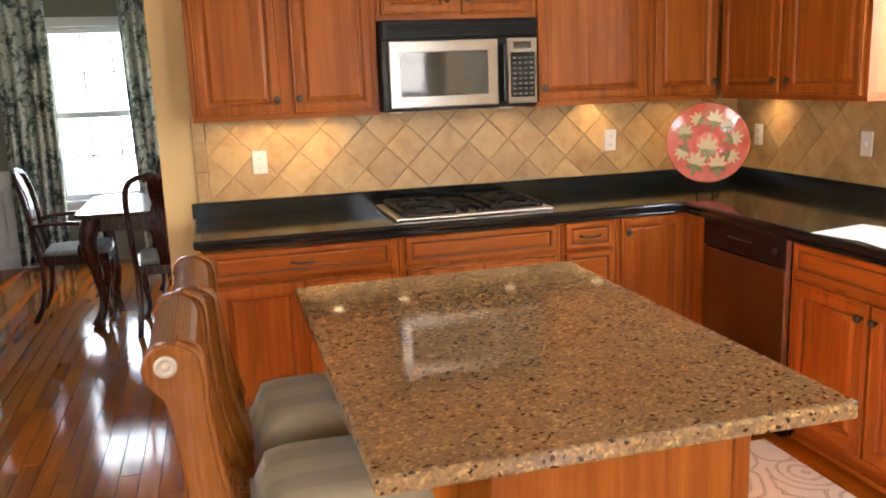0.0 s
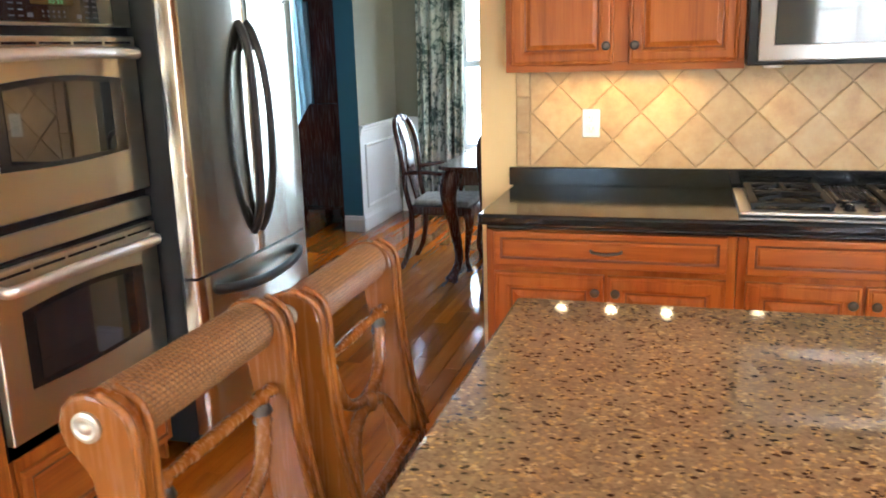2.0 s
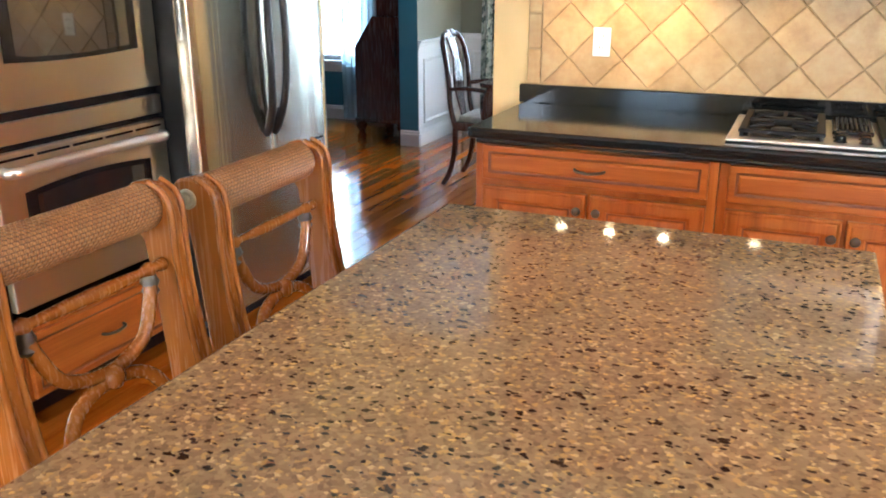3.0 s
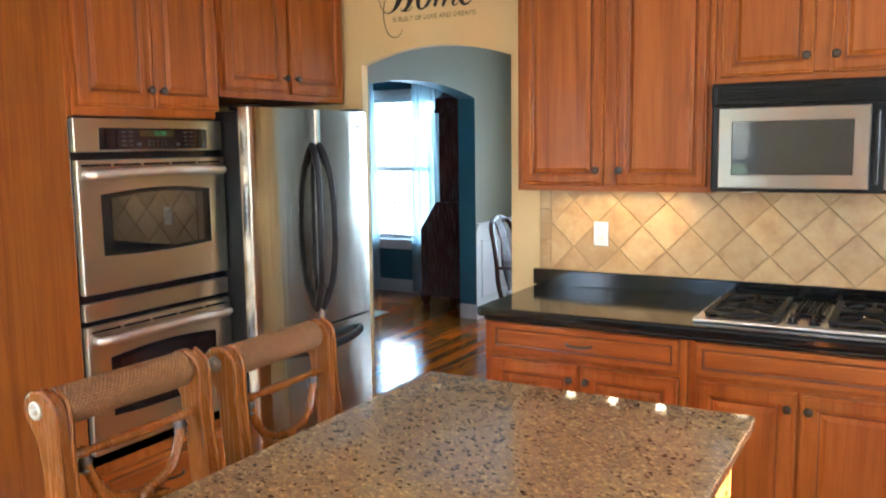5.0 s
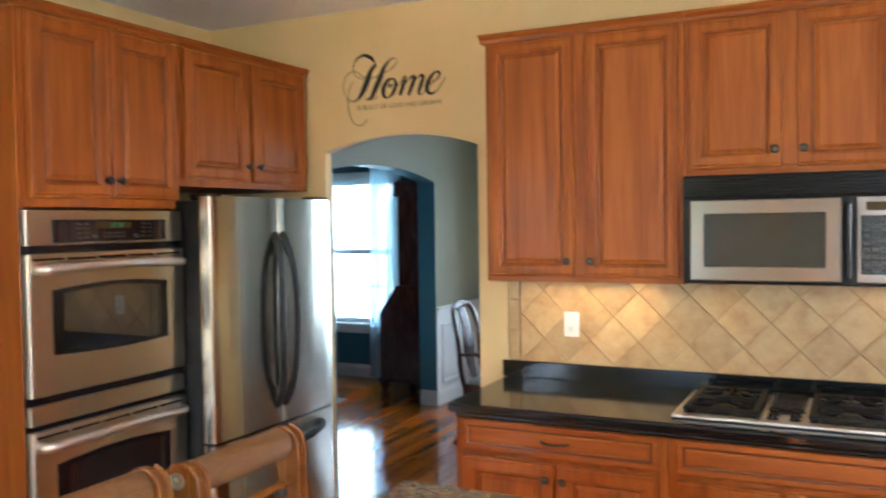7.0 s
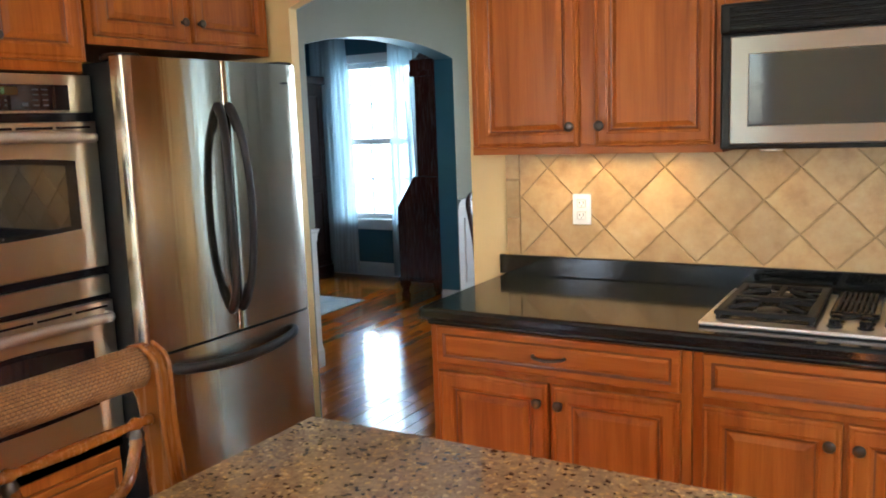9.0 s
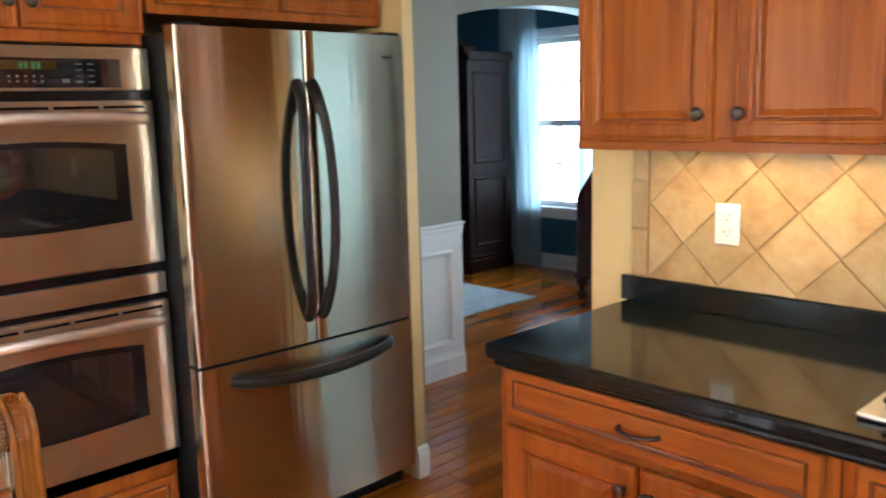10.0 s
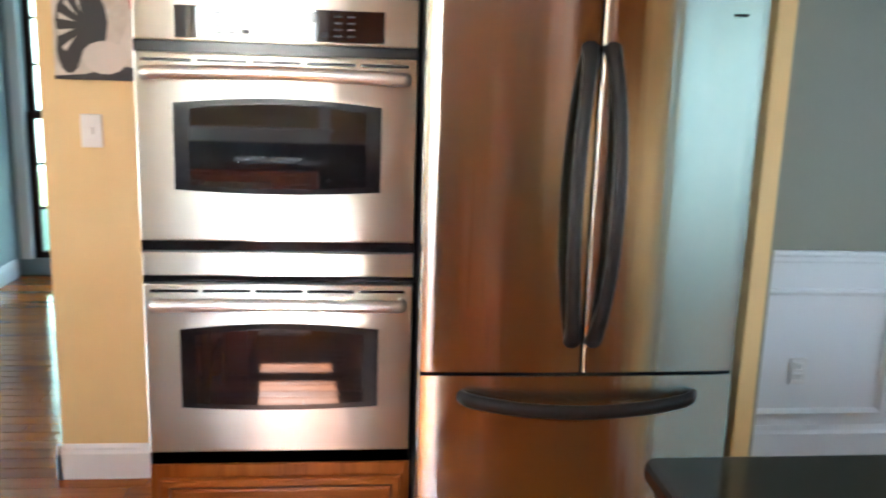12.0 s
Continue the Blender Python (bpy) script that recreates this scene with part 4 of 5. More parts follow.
# ---- plate on its stand ----
red = mat("red_glazed_ceramic", (0.62, 0.11, 0.075), 0.12, **{"Coat Weight": 0.6, "Coat Roughness": 0.05})
k = Nodes(red)
k.base(k.ramp(k.noise(k.coord(), 7, 4).outputs[0], [(0.3, (0.56, 0.075, 0.05)), (0.7, (0.74, 0.19, 0.13))]))
rose = mat("rose_glaze", (0.74, 0.20, 0.15), 0.14, **{"Coat Weight": 0.6})
cream = mat("cream_glaze", (0.68, 0.52, 0.30), 0.15, **{"Coat Weight": 0.5})
leafg = mat("green_glaze", (0.16, 0.20, 0.07), 0.15, **{"Coat Weight": 0.5})
pm = pose(2.715, 3.69, 1.158, 78, 0, -28)
pl = thing("decorative_plate", "large red ceramic plate painted with cream flowers", "plate", pm)
prof = [(0.001, 0.014), (0.06, 0.014), (0.068, 0.010), (0.085, 0.004), (0.10, 0.006), (0.19, 0.028), (0.205, 0.032), (0.208, 0.029), (0.19, 0.020), (0.10, -0.004), (0.06, -0.006), (0.001, -0.006)]
part("dish", lathe(prof, None, 48), red, pl, smooth=True)


def petal(bm, cx, cy, ang, ln, wd, z):
    c, s = math.cos(ang), math.sin(ang)
    out = []
    for t, w in ((0, 0.15), (0.3, 0.8), (0.55, 1.0), (0.8, 0.6), (1, 0.0), (0.8, -0.6), (0.55, -1.0), (0.3, -0.8), (0, -0.15)):
        x, y = t * ln, w * wd / 2
        out.append((cx + c * x - s * y, cy + s * x + c * y))
    vs = [bm.verts.new((x, y, z + 0.17 * max(math.hypot(x, y) - 0.10, 0))) for x, y in out]
    bm.faces.new(vs)


rngp = random.Random(4)
part("centre_disc", lathe([(0.056, 0.0135), (0.056, 0.0150), (0.001, 0.0152)], None, 36), rose, pl, "paler red centre of the plate", smooth=True)
for fx, fy, fs in ((0.0, -0.03, 1.35), (0.125, 0.02, 0.95), (-0.115, 0.05, 1.05), (0.035, 0.115, 1.05), (-0.06, -0.11, 1.3), (0.05, -0.12, 1.2), (0.095, 0.085, 0.85), (-0.125, -0.04, 0.95), (-0.045, 0.12, 0.9), (0.11, -0.07, 0.95)):
    b1, b2 = bmesh.new(), bmesh.new()
    a0 = rngp.uniform(0, 1) + (1.2 if fs > 1 else math.atan2(fy, fx))
    for i in range(5):
        petal(b1, fx, fy, a0 - 1.3 + i * 0.65, (0.062 - 0.008 * abs(i - 2)) * fs, 0.019 * fs, 0.0165)
    for i in (-1, 0, 1):
        petal(b2, fx, fy, a0 + math.pi + i * 0.95, (0.055 - 0.012 * abs(i)) * fs, 0.017 * fs, 0.0158)
    part("painted_flower", b1, cream, pl, "cream painted blossom")
    part("painted_leaf", b2, leafg, pl, "olive painted leaf")
stand = thing("plate_stand", "black wire easel under the plate", "stand", pose(2.715, 3.69, 0.9145, 0, 0, -28))
for s in (-1, 1):
    part("leg", sweep(spline([(s * 0.055, -0.075, 0.0), (s * 0.05, -0.065, 0.035), (s * 0.048, -0.03, 0.028), (s * 0.04, 0.03, 0.06), (s * 0.03, 0.05, 0.17)], 5), ring(0.003, 6)), black, stand)
    part("back_leg", sweep([(s * 0.03, 0.05, 0.17), (s * 0.045, 0.11, 0.0)], ring(0.003, 6)), black, stand)

# ---- papers by the sink ----
paper = paint("white_paper", (0.74, 0.75, 0.78), (0.8, 0.8, 0.82), 0.35)
for i, (px, py, rz, w, h) in enumerate(((2.56, 2.39, 12, 0.30, 0.216), (2.57, 2.16, -9, 0.30, 0.216))):
    ob = thing("paper_sheet", "loose white paper lying on the black countertop", "paper", pose(px, py, 0.9146 + i * 0.001, 0, 0, rz), group="papers on the counter")
    part("sheet", bbox(-w / 2, w / 2, -h / 2, h / 2, 0, 0.0012, 0.0005, 1), paper, ob)

# ---- floor runner by the sink ----
rugm = mat("cream_scroll_rug", (0.62, 0.58, 0.5), 0.95)
k = Nodes(rugm)
rv = k.coord((1, 1, 1), rand=False)
wn_ = k.noise(rv, 3.0, 3)
rv2 = k.mix(0.16, rv, wn_.outputs["Color"], "ADD")
vr = k.add("ShaderNodeTexVoronoi", Scale=5.5)
k.link(rv2, vr.inputs["Vector"])
sn = k.add("ShaderNodeMath")
sn.operation = "SINE"
ml = k.add("ShaderNodeMath")
ml.operation = "MULTIPLY"
ml.inputs[1].default_value = 24.0
k.link(vr.outputs["Distance"], ml.inputs[0])
k.link(ml.outputs[0], sn.inputs[0])
k.base(k.ramp(sn.outputs[0], [(0.0, (0.80, 0.77, 0.70)), (0.76, (0.76, 0.73, 0.65)), (0.83, (0.22, 0.21, 0.18)), (0.90, (0.36, 0.34, 0.28)), (0.96, (0.66, 0.61, 0.50))]))
k.bump(k.noise(rv, 400, 2).outputs[0], 0.4, 0.003)
rg = thing("runner_rug", "cream rug with grey scrolling leaf pattern on the floor", "rug", pose(1.90, 1.55, 0))
part("rug_body", bbox(-0.45, 0.45, -1.1, 1.08, 0.0, 0.009, 0.003, 2), rugm, rg)

# ---- study rug ----
rugb = mat("pale_blue_rug", (0.45, 0.52, 0.56), 0.95)
k = Nodes(rugb)
rv = k.coord(rand=False)
k.base(k.ramp(k.noise(rv, 6, 4, 0.6, 1.2).outputs[0], [(0.35, (0.40, 0.47, 0.52)), (0.55, (0.58, 0.62, 0.64)), (0.7, (0.46, 0.52, 0.56))]))
k.bump(k.noise(rv, 300, 2).outputs[0], 0.4, 0.003)
r2 = thing("area_rug", "pale blue patterned rug on the study floor", "rug", pose(-3.7, 5.65, 0))
part("rug_body", bbox(-1.0, 1.03, -1.25, 1.25, 0.0, 0.010, 0.003, 2), rugb, r2)

# ---- bar stools ----
cane = mat("woven_cane", (0.26, 0.12, 0.045), 0.33)
k = Nodes(cane)
tcn = k.add("ShaderNodeTexCoord")
mpn = k.add("ShaderNodeMapping")
k.link(tcn.outputs["UV"], mpn.inputs["Vector"])
ck = k.add("ShaderNodeTexBrick")
ck.inputs["Scale"].default_value = 1.0
ck.inputs["Color1"].default_value = (0.31, 0.145, 0.05, 1)
ck.inputs["Color2"].default_value = (0.22, 0.098, 0.033, 1)
ck.inputs["Mortar"].default_value = (0.06, 0.022, 0.007, 1)
ck.inputs["Mortar Size"].default_value = 0.05
ck.inputs["Brick Width"].default_value = 1.0
ck.inputs["Row Height"].default_value = 0.5
k.link(mpn.outputs[0], ck.inputs["Vector"])
k.base(ck.outputs["Color"])
cushion = mat("sage_woven_cushion", (0.45, 0.41, 0.30), 0.85, **{"Sheen Weight": 0.3})
k = Nodes(cushion)
cv = k.coord(rand=False)
st_ = k.add("ShaderNodeTexWave", Scale=2.2, Distortion=0.3)
st_.bands_direction = "Y"
k.link(cv, st_.inputs["Vector"])
k.base(k.mix(k.map(k.noise(cv, 220, 2).outputs[0], 0, 0.5), k.ramp(st_.outputs[0], [(0.4, (0.40, 0.345, 0.225)), (0.6, (0.31, 0.27, 0.18))]), (0.24, 0.205, 0.135)))
k.bump(k.noise(cv, 500, 2).outputs[0], 0.3, 0.002)
medal = mat("pewter_medallion", (0.50, 0.46, 0.38), 0.35, 0.6)


def woven_roll(y0, y1, r):
    """A cylinder of interlaced cane: raised cells in offset rows, along y."""
    bm = bmesh.new()
    uv = bm.loops.layers.uv.new("UVMap")
    nu, nv = 140, 72
    grid = []
    for i in range(nu + 1):
        y = y0 + (y1 - y0) * i / nu
        row = []
        for j in range(nv):
            a = 2 * math.pi * j / nv
            lift = 0.0016 if (i // 2 + j // 2) % 2 else 0.0
            if i in (0, nu):
                lift = 0
            row.append(bm.verts.new(((r + lift) * math.cos(a), y, (r + lift) * math.sin(a))))
        grid.append(row)
    for i in range(nu):
        for j in range(nv):
            f = bm.faces.new((grid[i][j], grid[i + 1][j], grid[i + 1][(j + 1) % nv], grid[i][(j + 1) % nv]))
            for lp, (u, v) in zip(f.loops, ((i, j), (i + 1, j), (i + 1, j + 1), (i, j + 1))):
                lp[uv].uv = (u / 4.0, v / 4.0)
    return bm


def bar_stool(m):
    """Counter stool; the sitter faces local +x, the back stands at x = 0."""
    ob = thing("bar_stool", "carved honey-brown bar stool with woven cane top rail and sage cushion", "stool", m, group="bar stools at the island")
    hw, R, zr = 0.215, 0.043, 1.055
    # side frames: a scroll over the roll that sweeps down to the seat and on into the rear leg
    side_pts = [(-0.010, 1.102), (0.020, 1.098), (0.044, 1.078), (0.054, 1.042), (0.055, 0.98), (0.062, 0.88), (0.082, 0.76), (0.108, 0.66), (0.115, 0.58), (0.045, 0.58), (0.016, 0.66), (0.006, 0.76), (-0.002, 0.86), (-0.010, 0.93), (-0.018, 0.985), (-0.036, 1.010), (-0.052, 1.030), (-0.058, 1.056), (-0.050, 1.082), (-0.034, 1.098)]
    for s in (-1, 1):
        y0, y1 = sorted((s * hw, s * (hw - 0.032)))
        fr_ = part("side_frame", prism(side_pts, "y", y0, y1), stoolwood, ob, bevel=0.006)
        part("edge_bead", sweep(spline([(0.010, s * hw, 1.103), (0.046, s * hw, 1.080), (0.056, s * hw, 1.04), (0.057, s * hw, 0.97), (0.065, s * hw, 0.87), (0.085, s * hw, 0.755), (0.110, s * hw, 0.655)], 5), ring(0.006, 8), up=(0, 1, 0)), stoolwood, fr_, smooth=True)
        part("edge_bead", sweep(spline([(0.010, s * (hw - 0.032), 1.103), (0.046, s * (hw - 0.032), 1.080), (0.056, s * (hw - 0.032), 1.04), (0.057, s * (hw - 0.032), 0.97), (0.065, s * (hw - 0.032), 0.87), (0.085, s * (hw - 0.032), 0.755), (0.110, s * (hw - 0.032), 0.655)], 5), ring(0.006, 8), up=(0, 1, 0)), stoolwood, fr_, smooth=True)
        part("medallion", lathe([(0.021, 0.0), (0.021, 0.004), (0.016, 0.006), (0.014, 0.004), (0.009, 0.004), (0.007, 0.007), (0.002, 0.008)], pose(-0.012, s * hw, zr + 0.004, -90 * s), 20), medal, fr_, "round pewter medallion", smooth=True)
        # rear leg below the seat
        part("leg", sweep(spline([(0.095, s * (hw - 0.016), 0.60), (0.085, s * (hw - 0.014), 0.40), (0.05, s * (hw - 0.008), 0.20), (0.005, s * hw, 0.0)], 6), rrect(0.036, 0.042, 0.006), up=(1, 0, 0), scales=[1.15 - 0.4 * i / 18 for i in range(19)]), stoolwood, ob)
        part("leg", sweep(spline([(0.485, s * (hw - 0.03), 0.60), (0.495, s * (hw - 0.028), 0.40), (0.505, s * (hw - 0.024), 0.20), (0.525, s * (hw - 0.02), 0.0)], 6), rrect(0.036, 0.042, 0.006), up=(1, 0, 0), scales=[1.15 - 0.4 * i / 18 for i in range(19)]), stoolwood, ob)
        part("stretcher", sweep([(0.06, s * (hw - 0.012), 0.24), (0.50, s * (hw - 0.026), 0.24)], rrect(0.02, 0.028, 0.005)), stoolwood, ob)
    rl = part("top_roll", woven_roll(-hw + 0.032, hw - 0.032, R), cane, ob, "woven cane covered top roll")
    rl.location = (-0.006, 0, zr)
    # thin rail with carved ends
    zr2 = 0.948
    hl = hw - 0.032
    part("rail", lathe([(0.006, -hl), (0.013, -hl + 0.006), (0.010, -hl + 0.03), (0.016, -hl + 0.045), (0.009, -hl + 0.06), (0.012, -0.05), (0.013, 0.0), (0.012, 0.05), (0.009, hl - 0.06), (0.016, hl - 0.045), (0.010, hl - 0.03), (0.013, hl - 0.006), (0.006, hl)], pose(0.028, 0, zr2, 90), 12), stoolwood, ob, smooth=True)
    for s in (-1, 1):
        part("carved_cuff", lathe([(0.012, -0.02), (0.017, -0.012), (0.013, -0.004), (0.018, 0.006), (0.012, 0.02)], pose(0.029, s * (hl - 0.045), zr2 - 0.028, 0, 0, 0), 10), pewter, ob, smooth=True)
    up_arc = spline([(0.030, -hl + 0.045, zr2 - 0.02), (0.034, -hl + 0.055, 0.895), (0.042, -0.09, 0.832), (0.046, 0.0, 0.808), (0.042, 0.09, 0.832), (0.034, hl - 0.055, 0.895), (0.030, hl - 0.045, zr2 - 0.02)], 6)
    part("upper_loop", sweep(up_arc, rrect(0.024, 0.026, 0.008), up=(1, 0, 0)), stoolwood, ob, smooth=True)
    lo_arc = spline([(0.078, -hl + 0.03, 0.655), (0.066, -hl + 0.06, 0.71), (0.052, -0.08, 0.772), (0.047, 0.0, 0.792), (0.052, 0.08, 0.772), (0.066, hl - 0.06, 0.71), (0.078, hl - 0.03, 0.655)], 6)
    part("lower_loop", sweep(lo_arc, rrect(0.024, 0.026, 0.008), up=(1, 0, 0)), stoolwood, ob, smooth=True)
    part("rosette", lathe([(0.022, 0), (0.020, 0.010), (0.008, 0.016)], pose(0.055, 0, 0.800, 0, 90), 12), stoolwood, ob, smooth=True)
    part("lower_rail", sweep([(0.09, -hl, 0.635), (0.09, hl, 0.635)], rrect(0.03, 0.035, 0.007)), stoolwood, ob)
    part("seat_frame", bbox(0.075, 0.52, -hw + 0.012, hw - 0.012, 0.545, 0.60, 0.008), stoolwood, ob)
    cu = bmesh.new()
    nx, ny = 10, 10
    top = []
    for i in range(nx + 1):
        for j in range(ny + 1):
            u, v = i / nx * 2 - 1, j / ny * 2 - 1
            e = (1 - abs(u) ** 5) * (1 - abs(v) ** 5)
            top.append(cu.verts.new((0.325 + u * 0.205, v * (hw - 0.012) * (1 - 0.04 * u), 0.605 + 0.115 * e ** 0.35 if e > 0 else 0.605)))
    for i in range(nx):
        for j in range(ny):
            a = i * (ny + 1) + j
            cu.faces.new((top[a], top[a + ny + 1], top[a + ny + 2], top[a + 1]))
    geo = bmesh.ops.extrude_face_region(cu, geom=cu.faces[:])
    bmesh.ops.translate(cu, verts=[v for v in geo["geom"] if isinstance(v, bmesh.types.BMVert)], vec=(0, 0, 0))
    for v in list(geo["geom"]):
        if isinstance(v, bmesh.types.BMVert):
            v.co.z = 0.598
    part("seat_cushion", cu, cushion, ob, "sage green woven seat cushion", smooth=True)
    part("footrest", sweep([(0.50, -hw + 0.03, 0.20), (0.50, hw - 0.03, 0.20)], rrect(0.022, 0.034, 0.005)), stoolwood, ob)
    return ob


low = Matrix.Diagonal((1, 1, 0.988, 1))
s1 = bar_stool(pose(0.118, 1.556, 0) @ low)
copy_thing(s1, pose(0.140, 2.052, 0, 0, 0, 0.8) @ low)

# ---- dining set ----
seatcloth = mat("cream_damask_seat", (0.55, 0.53, 0.46), 0.8)
k = Nodes(seatcloth)
k.base(k.ramp(k.noise(k.coord(), 30, 4).outputs[0], [(0.35, (0.30, 0.30, 0.28)), (0.6, (0.42, 0.42, 0.39))]))


def cabriole(x, y, z, dx, dy, s=1.0):
    """A bowed leg from (x, y, z) to the floor that kicks out along dx, dy."""
    pts = spline([(x, y, z), (x + 0.030 * dx * s, y + 0.030 * dy * s, z * 0.82), (x + 0.010 * dx * s, y + 0.010 * dy * s, z * 0.52), (x - 0.010 * dx * s, y - 0.010 * dy * s, z * 0.22), (x + 0.018 * dx * s, y + 0.018 * dy * s, z * 0.05), (x + 0.03 * dx * s, y + 0.03 * dy * s, 0.0)], 5)
    sc = [1.55, 1.65, 1.7, 1.65, 1.55, 1.45, 1.35, 1.25, 1.15, 1.05, 1.0, 0.92, 0.86, 0.8, 0.76, 0.74, 0.72, 0.72, 0.74, 0.78, 0.88, 1.05, 1.2, 1.25, 1.15, 1.0]
    return sweep(pts, ring(0.022 * s, 10), up=(0, 1, 0), scales=sc[:len(pts)])


def dining_chair(m, arms, label):
    """Queen Anne chair; the sitter faces local +x."""
    ob = thing("dining_chair", label, "chair", m, group="dining chairs")
    part("seat_frame", prism([(-0.20, -0.19), (0.24, -0.25), (0.26, 0.0), (0.24, 0.25), (-0.20, 0.19)], "z", 0.385, 0.445), mahogany, ob, bevel=0.008)
    cu = prism([(-0.18, -0.17), (0.22, -0.23), (0.24, 0.0), (0.22, 0.23), (-0.18, 0.17)], "z", 0.445, 0.485)
    part("seat_cushion", cu, seatcloth, ob, "cream damask seat", bevel=0.018)
    for s in (-1, 1):
        post = spline([(-0.19, s * 0.19, 0.40), (-0.225, s * 0.195, 0.55), (-0.235, s * 0.20, 0.70), (-0.255, s * 0.205, 0.85), (-0.285, s * 0.185, 0.96), (-0.305, s * 0.12, 1.015), (-0.31, s * 0.05, 1.01)], 6)
        part("back_post", sweep(post, rrect(0.036, 0.03, 0.008), up=(1, 0, 0)), mahogany, ob, smooth=True)
        part("leg", sweep(spline([(-0.19, s * 0.19, 0.42), (-0.195, s * 0.19, 0.25), (-0.225, s * 0.195, 0.10), (-0.275, s * 0.20, 0.0)], 6), rrect(0.036, 0.034, 0.006), up=(1, 0, 0)), mahogany, ob)
        part("leg", cabriole(0.20, s * 0.205, 0.42, 0.7, s * 0.7), mahogany, ob, smooth=True)
        if arms:
            part("arm", sweep(spline([(-0.235, s * 0.20, 0.665), (-0.10, s * 0.235, 0.68), (0.05, s * 0.265, 0.675), (0.15, s * 0.26, 0.655), (0.18, s * 0.245, 0.625)], 5), rrect(0.042, 0.026, 0.008)), mahogany, ob, smooth=True)
            part("arm_post", sweep(spline([(0.12, s * 0.262, 0.66), (0.10, s * 0.262, 0.57), (0.06, s * 0.25, 0.50), (0.07, s * 0.235, 0.41)], 5), rrect(0.03, 0.026, 0.006), up=(1, 0, 0)), mahogany, ob, smooth=True)
    part("crest", sweep(spline([(-0.31, -0.09, 1.005), (-0.312, -0.045, 1.028), (-0.313, 0.0, 1.012), (-0.312, 0.045, 1.028), (-0.31, 0.09, 1.005)], 5), rrect(0.05, 0.028, 0.01), up=(1, 0, 0)), mahogany, ob, "carved crest rail", smooth=True)
    out = []
    for t, w in ((0, 0.05), (0.1, 0.045), (0.25, 0.06), (0.42, 0.085), (0.58, 0.075), (0.72, 0.05), (0.85, 0.062), (1.0, 0.06)):
        out.append((t, w))
    spl = bmesh.new()
    rows = []
    for t, w in out:
        z = 0.44 + t * 0.57
        x = -0.19 - 0.12 * t ** 1.2 - 0.012 * math.sin(t * math.pi * 2)
        rows.append([spl.verts.new((x + d, y, z)) for d, y in ((-0.007, -w), (-0.007, w), (0.007, w), (0.007, -w))])
    for a, b in zip(rows, rows[1:]):
        for i in range(4):
            spl.faces.new((a[i], a[(i + 1) % 4], b[(i + 1) % 4], b[i]))
    spl.faces.new(rows[0])
    spl.faces.new(rows[-1])
    part("splat", spl, mahogany, ob, "vase-shaped back splat", smooth=True)
    return ob


dining_chair(pose(-0.80, 6.10, 0, 0, 0, 2), True, "dark mahogany armchair with vase splat and cream seat")
dc = dining_chair(pose(-0.12, 5.50, 0, 0, 0, 86), False, "dark mahogany side chair with vase splat and cream seat")
copy_thing(dc, pose(-0.05, 6.72, 0, 0, 0, -92))
copy_thing(dc, pose(0.65, 5.50, 0, 0, 0, 90))

tb = thing("dining_table", "polished dark mahogany dining table with cabriole legs", "table", pose(0.35, 6.10, 0))
part("tabletop", prism(rounded(-1.06, 1.06, -0.54, 0.54, 0.10, 5), "z", 0.735, 0.762), mahogany, tb, bevel=0.008)
part("apron", prism(rounded(-0.98, 0.98, -0.46, 0.46, 0.06, 4), "z", 0.635, 0.734), mahogany, tb)
for sx in (-1, 1):
    for sy in (-1, 1):
        part("leg", cabriole(sx * 0.95, sy * 0.45, 0.72, sx * 0.7, sy * 0.7, 1.75), mahogany, tb, smooth=True)

# ---- curtains ----


def drape(m, w_top, w_bot, z0, z1, material, name, label, folds=7, depth=0.035, seed=1, thick=True):
    rng = random.Random(seed)
    ph = [rng.uniform(0, 6.28) for _ in range(4)]
    bm = bmesh.new()
    nx, nz = folds * 8, 24
    g = []
    for j in range(nz + 1):
        t = j / nz
        z = z0 + (z1 - z0) * t
        w = w_bot + (w_top - w_bot) * t
        row = []
        for i in range(nx + 1):
            u = i / nx
            x = u * w + 0.012 * math.sin(5 * t + ph[0]) * math.sin(3.1 * u + ph[1])
            y = depth * (0.6 + 0.4 * math.sin(2.2 * t + ph[2])) * math.sin(u * folds * 2 * math.pi + 0.7 * math.sin(2.5 * t + ph[3])) + 0.3 * depth * math.sin(u * folds * 4.1 + 3 * t)
            row.append(bm.verts.new((x, y, z)))
        g.append(row)
    for j in range(nz):
        for i in range(nx):
            bm.faces.new((g[j][i], g[j][i + 1], g[j + 1][i + 1], g[j + 1][i]))
    ob = thing(name, label, "curtain", m)
    cl = part("cloth", bm, material, ob, smooth=True)
    if thick:
        md = cl.modifiers.new("thickness", "SOLIDIFY")
        md.thickness = 0.003
    return ob


toile = mat("green_toile_fabric", (0.5, 0.5, 0.44), 0.85)
k = Nodes(toile)
tv = k.coord(rand=False)
n1 = k.noise(tv, 16, 5, 0.7, 0.8)
n2 = k.noise(tv, 5, 3, 0.6)
f = k.mix(0.4, n1.outputs[0], n2.outputs[0])
k.base(k.ramp(f, [(0.41, (0.05, 0.085, 0.075)), (0.465, (0.17, 0.22, 0.19)), (0.50, (0.50, 0.54, 0.47)), (0.65, (0.68, 0.70, 0.62))]))
sheer = bpy.data.materials.new("sheer_white_fabric")
sheer.use_nodes = True
k = Nodes(sheer)
tr = k.add("ShaderNodeBsdfTransparent")
tl = k.add("ShaderNodeBsdfTranslucent")
tl.inputs[0].default_value = (0.42, 0.58, 0.66, 1)
df = k.add("ShaderNodeBsdfDiffuse")
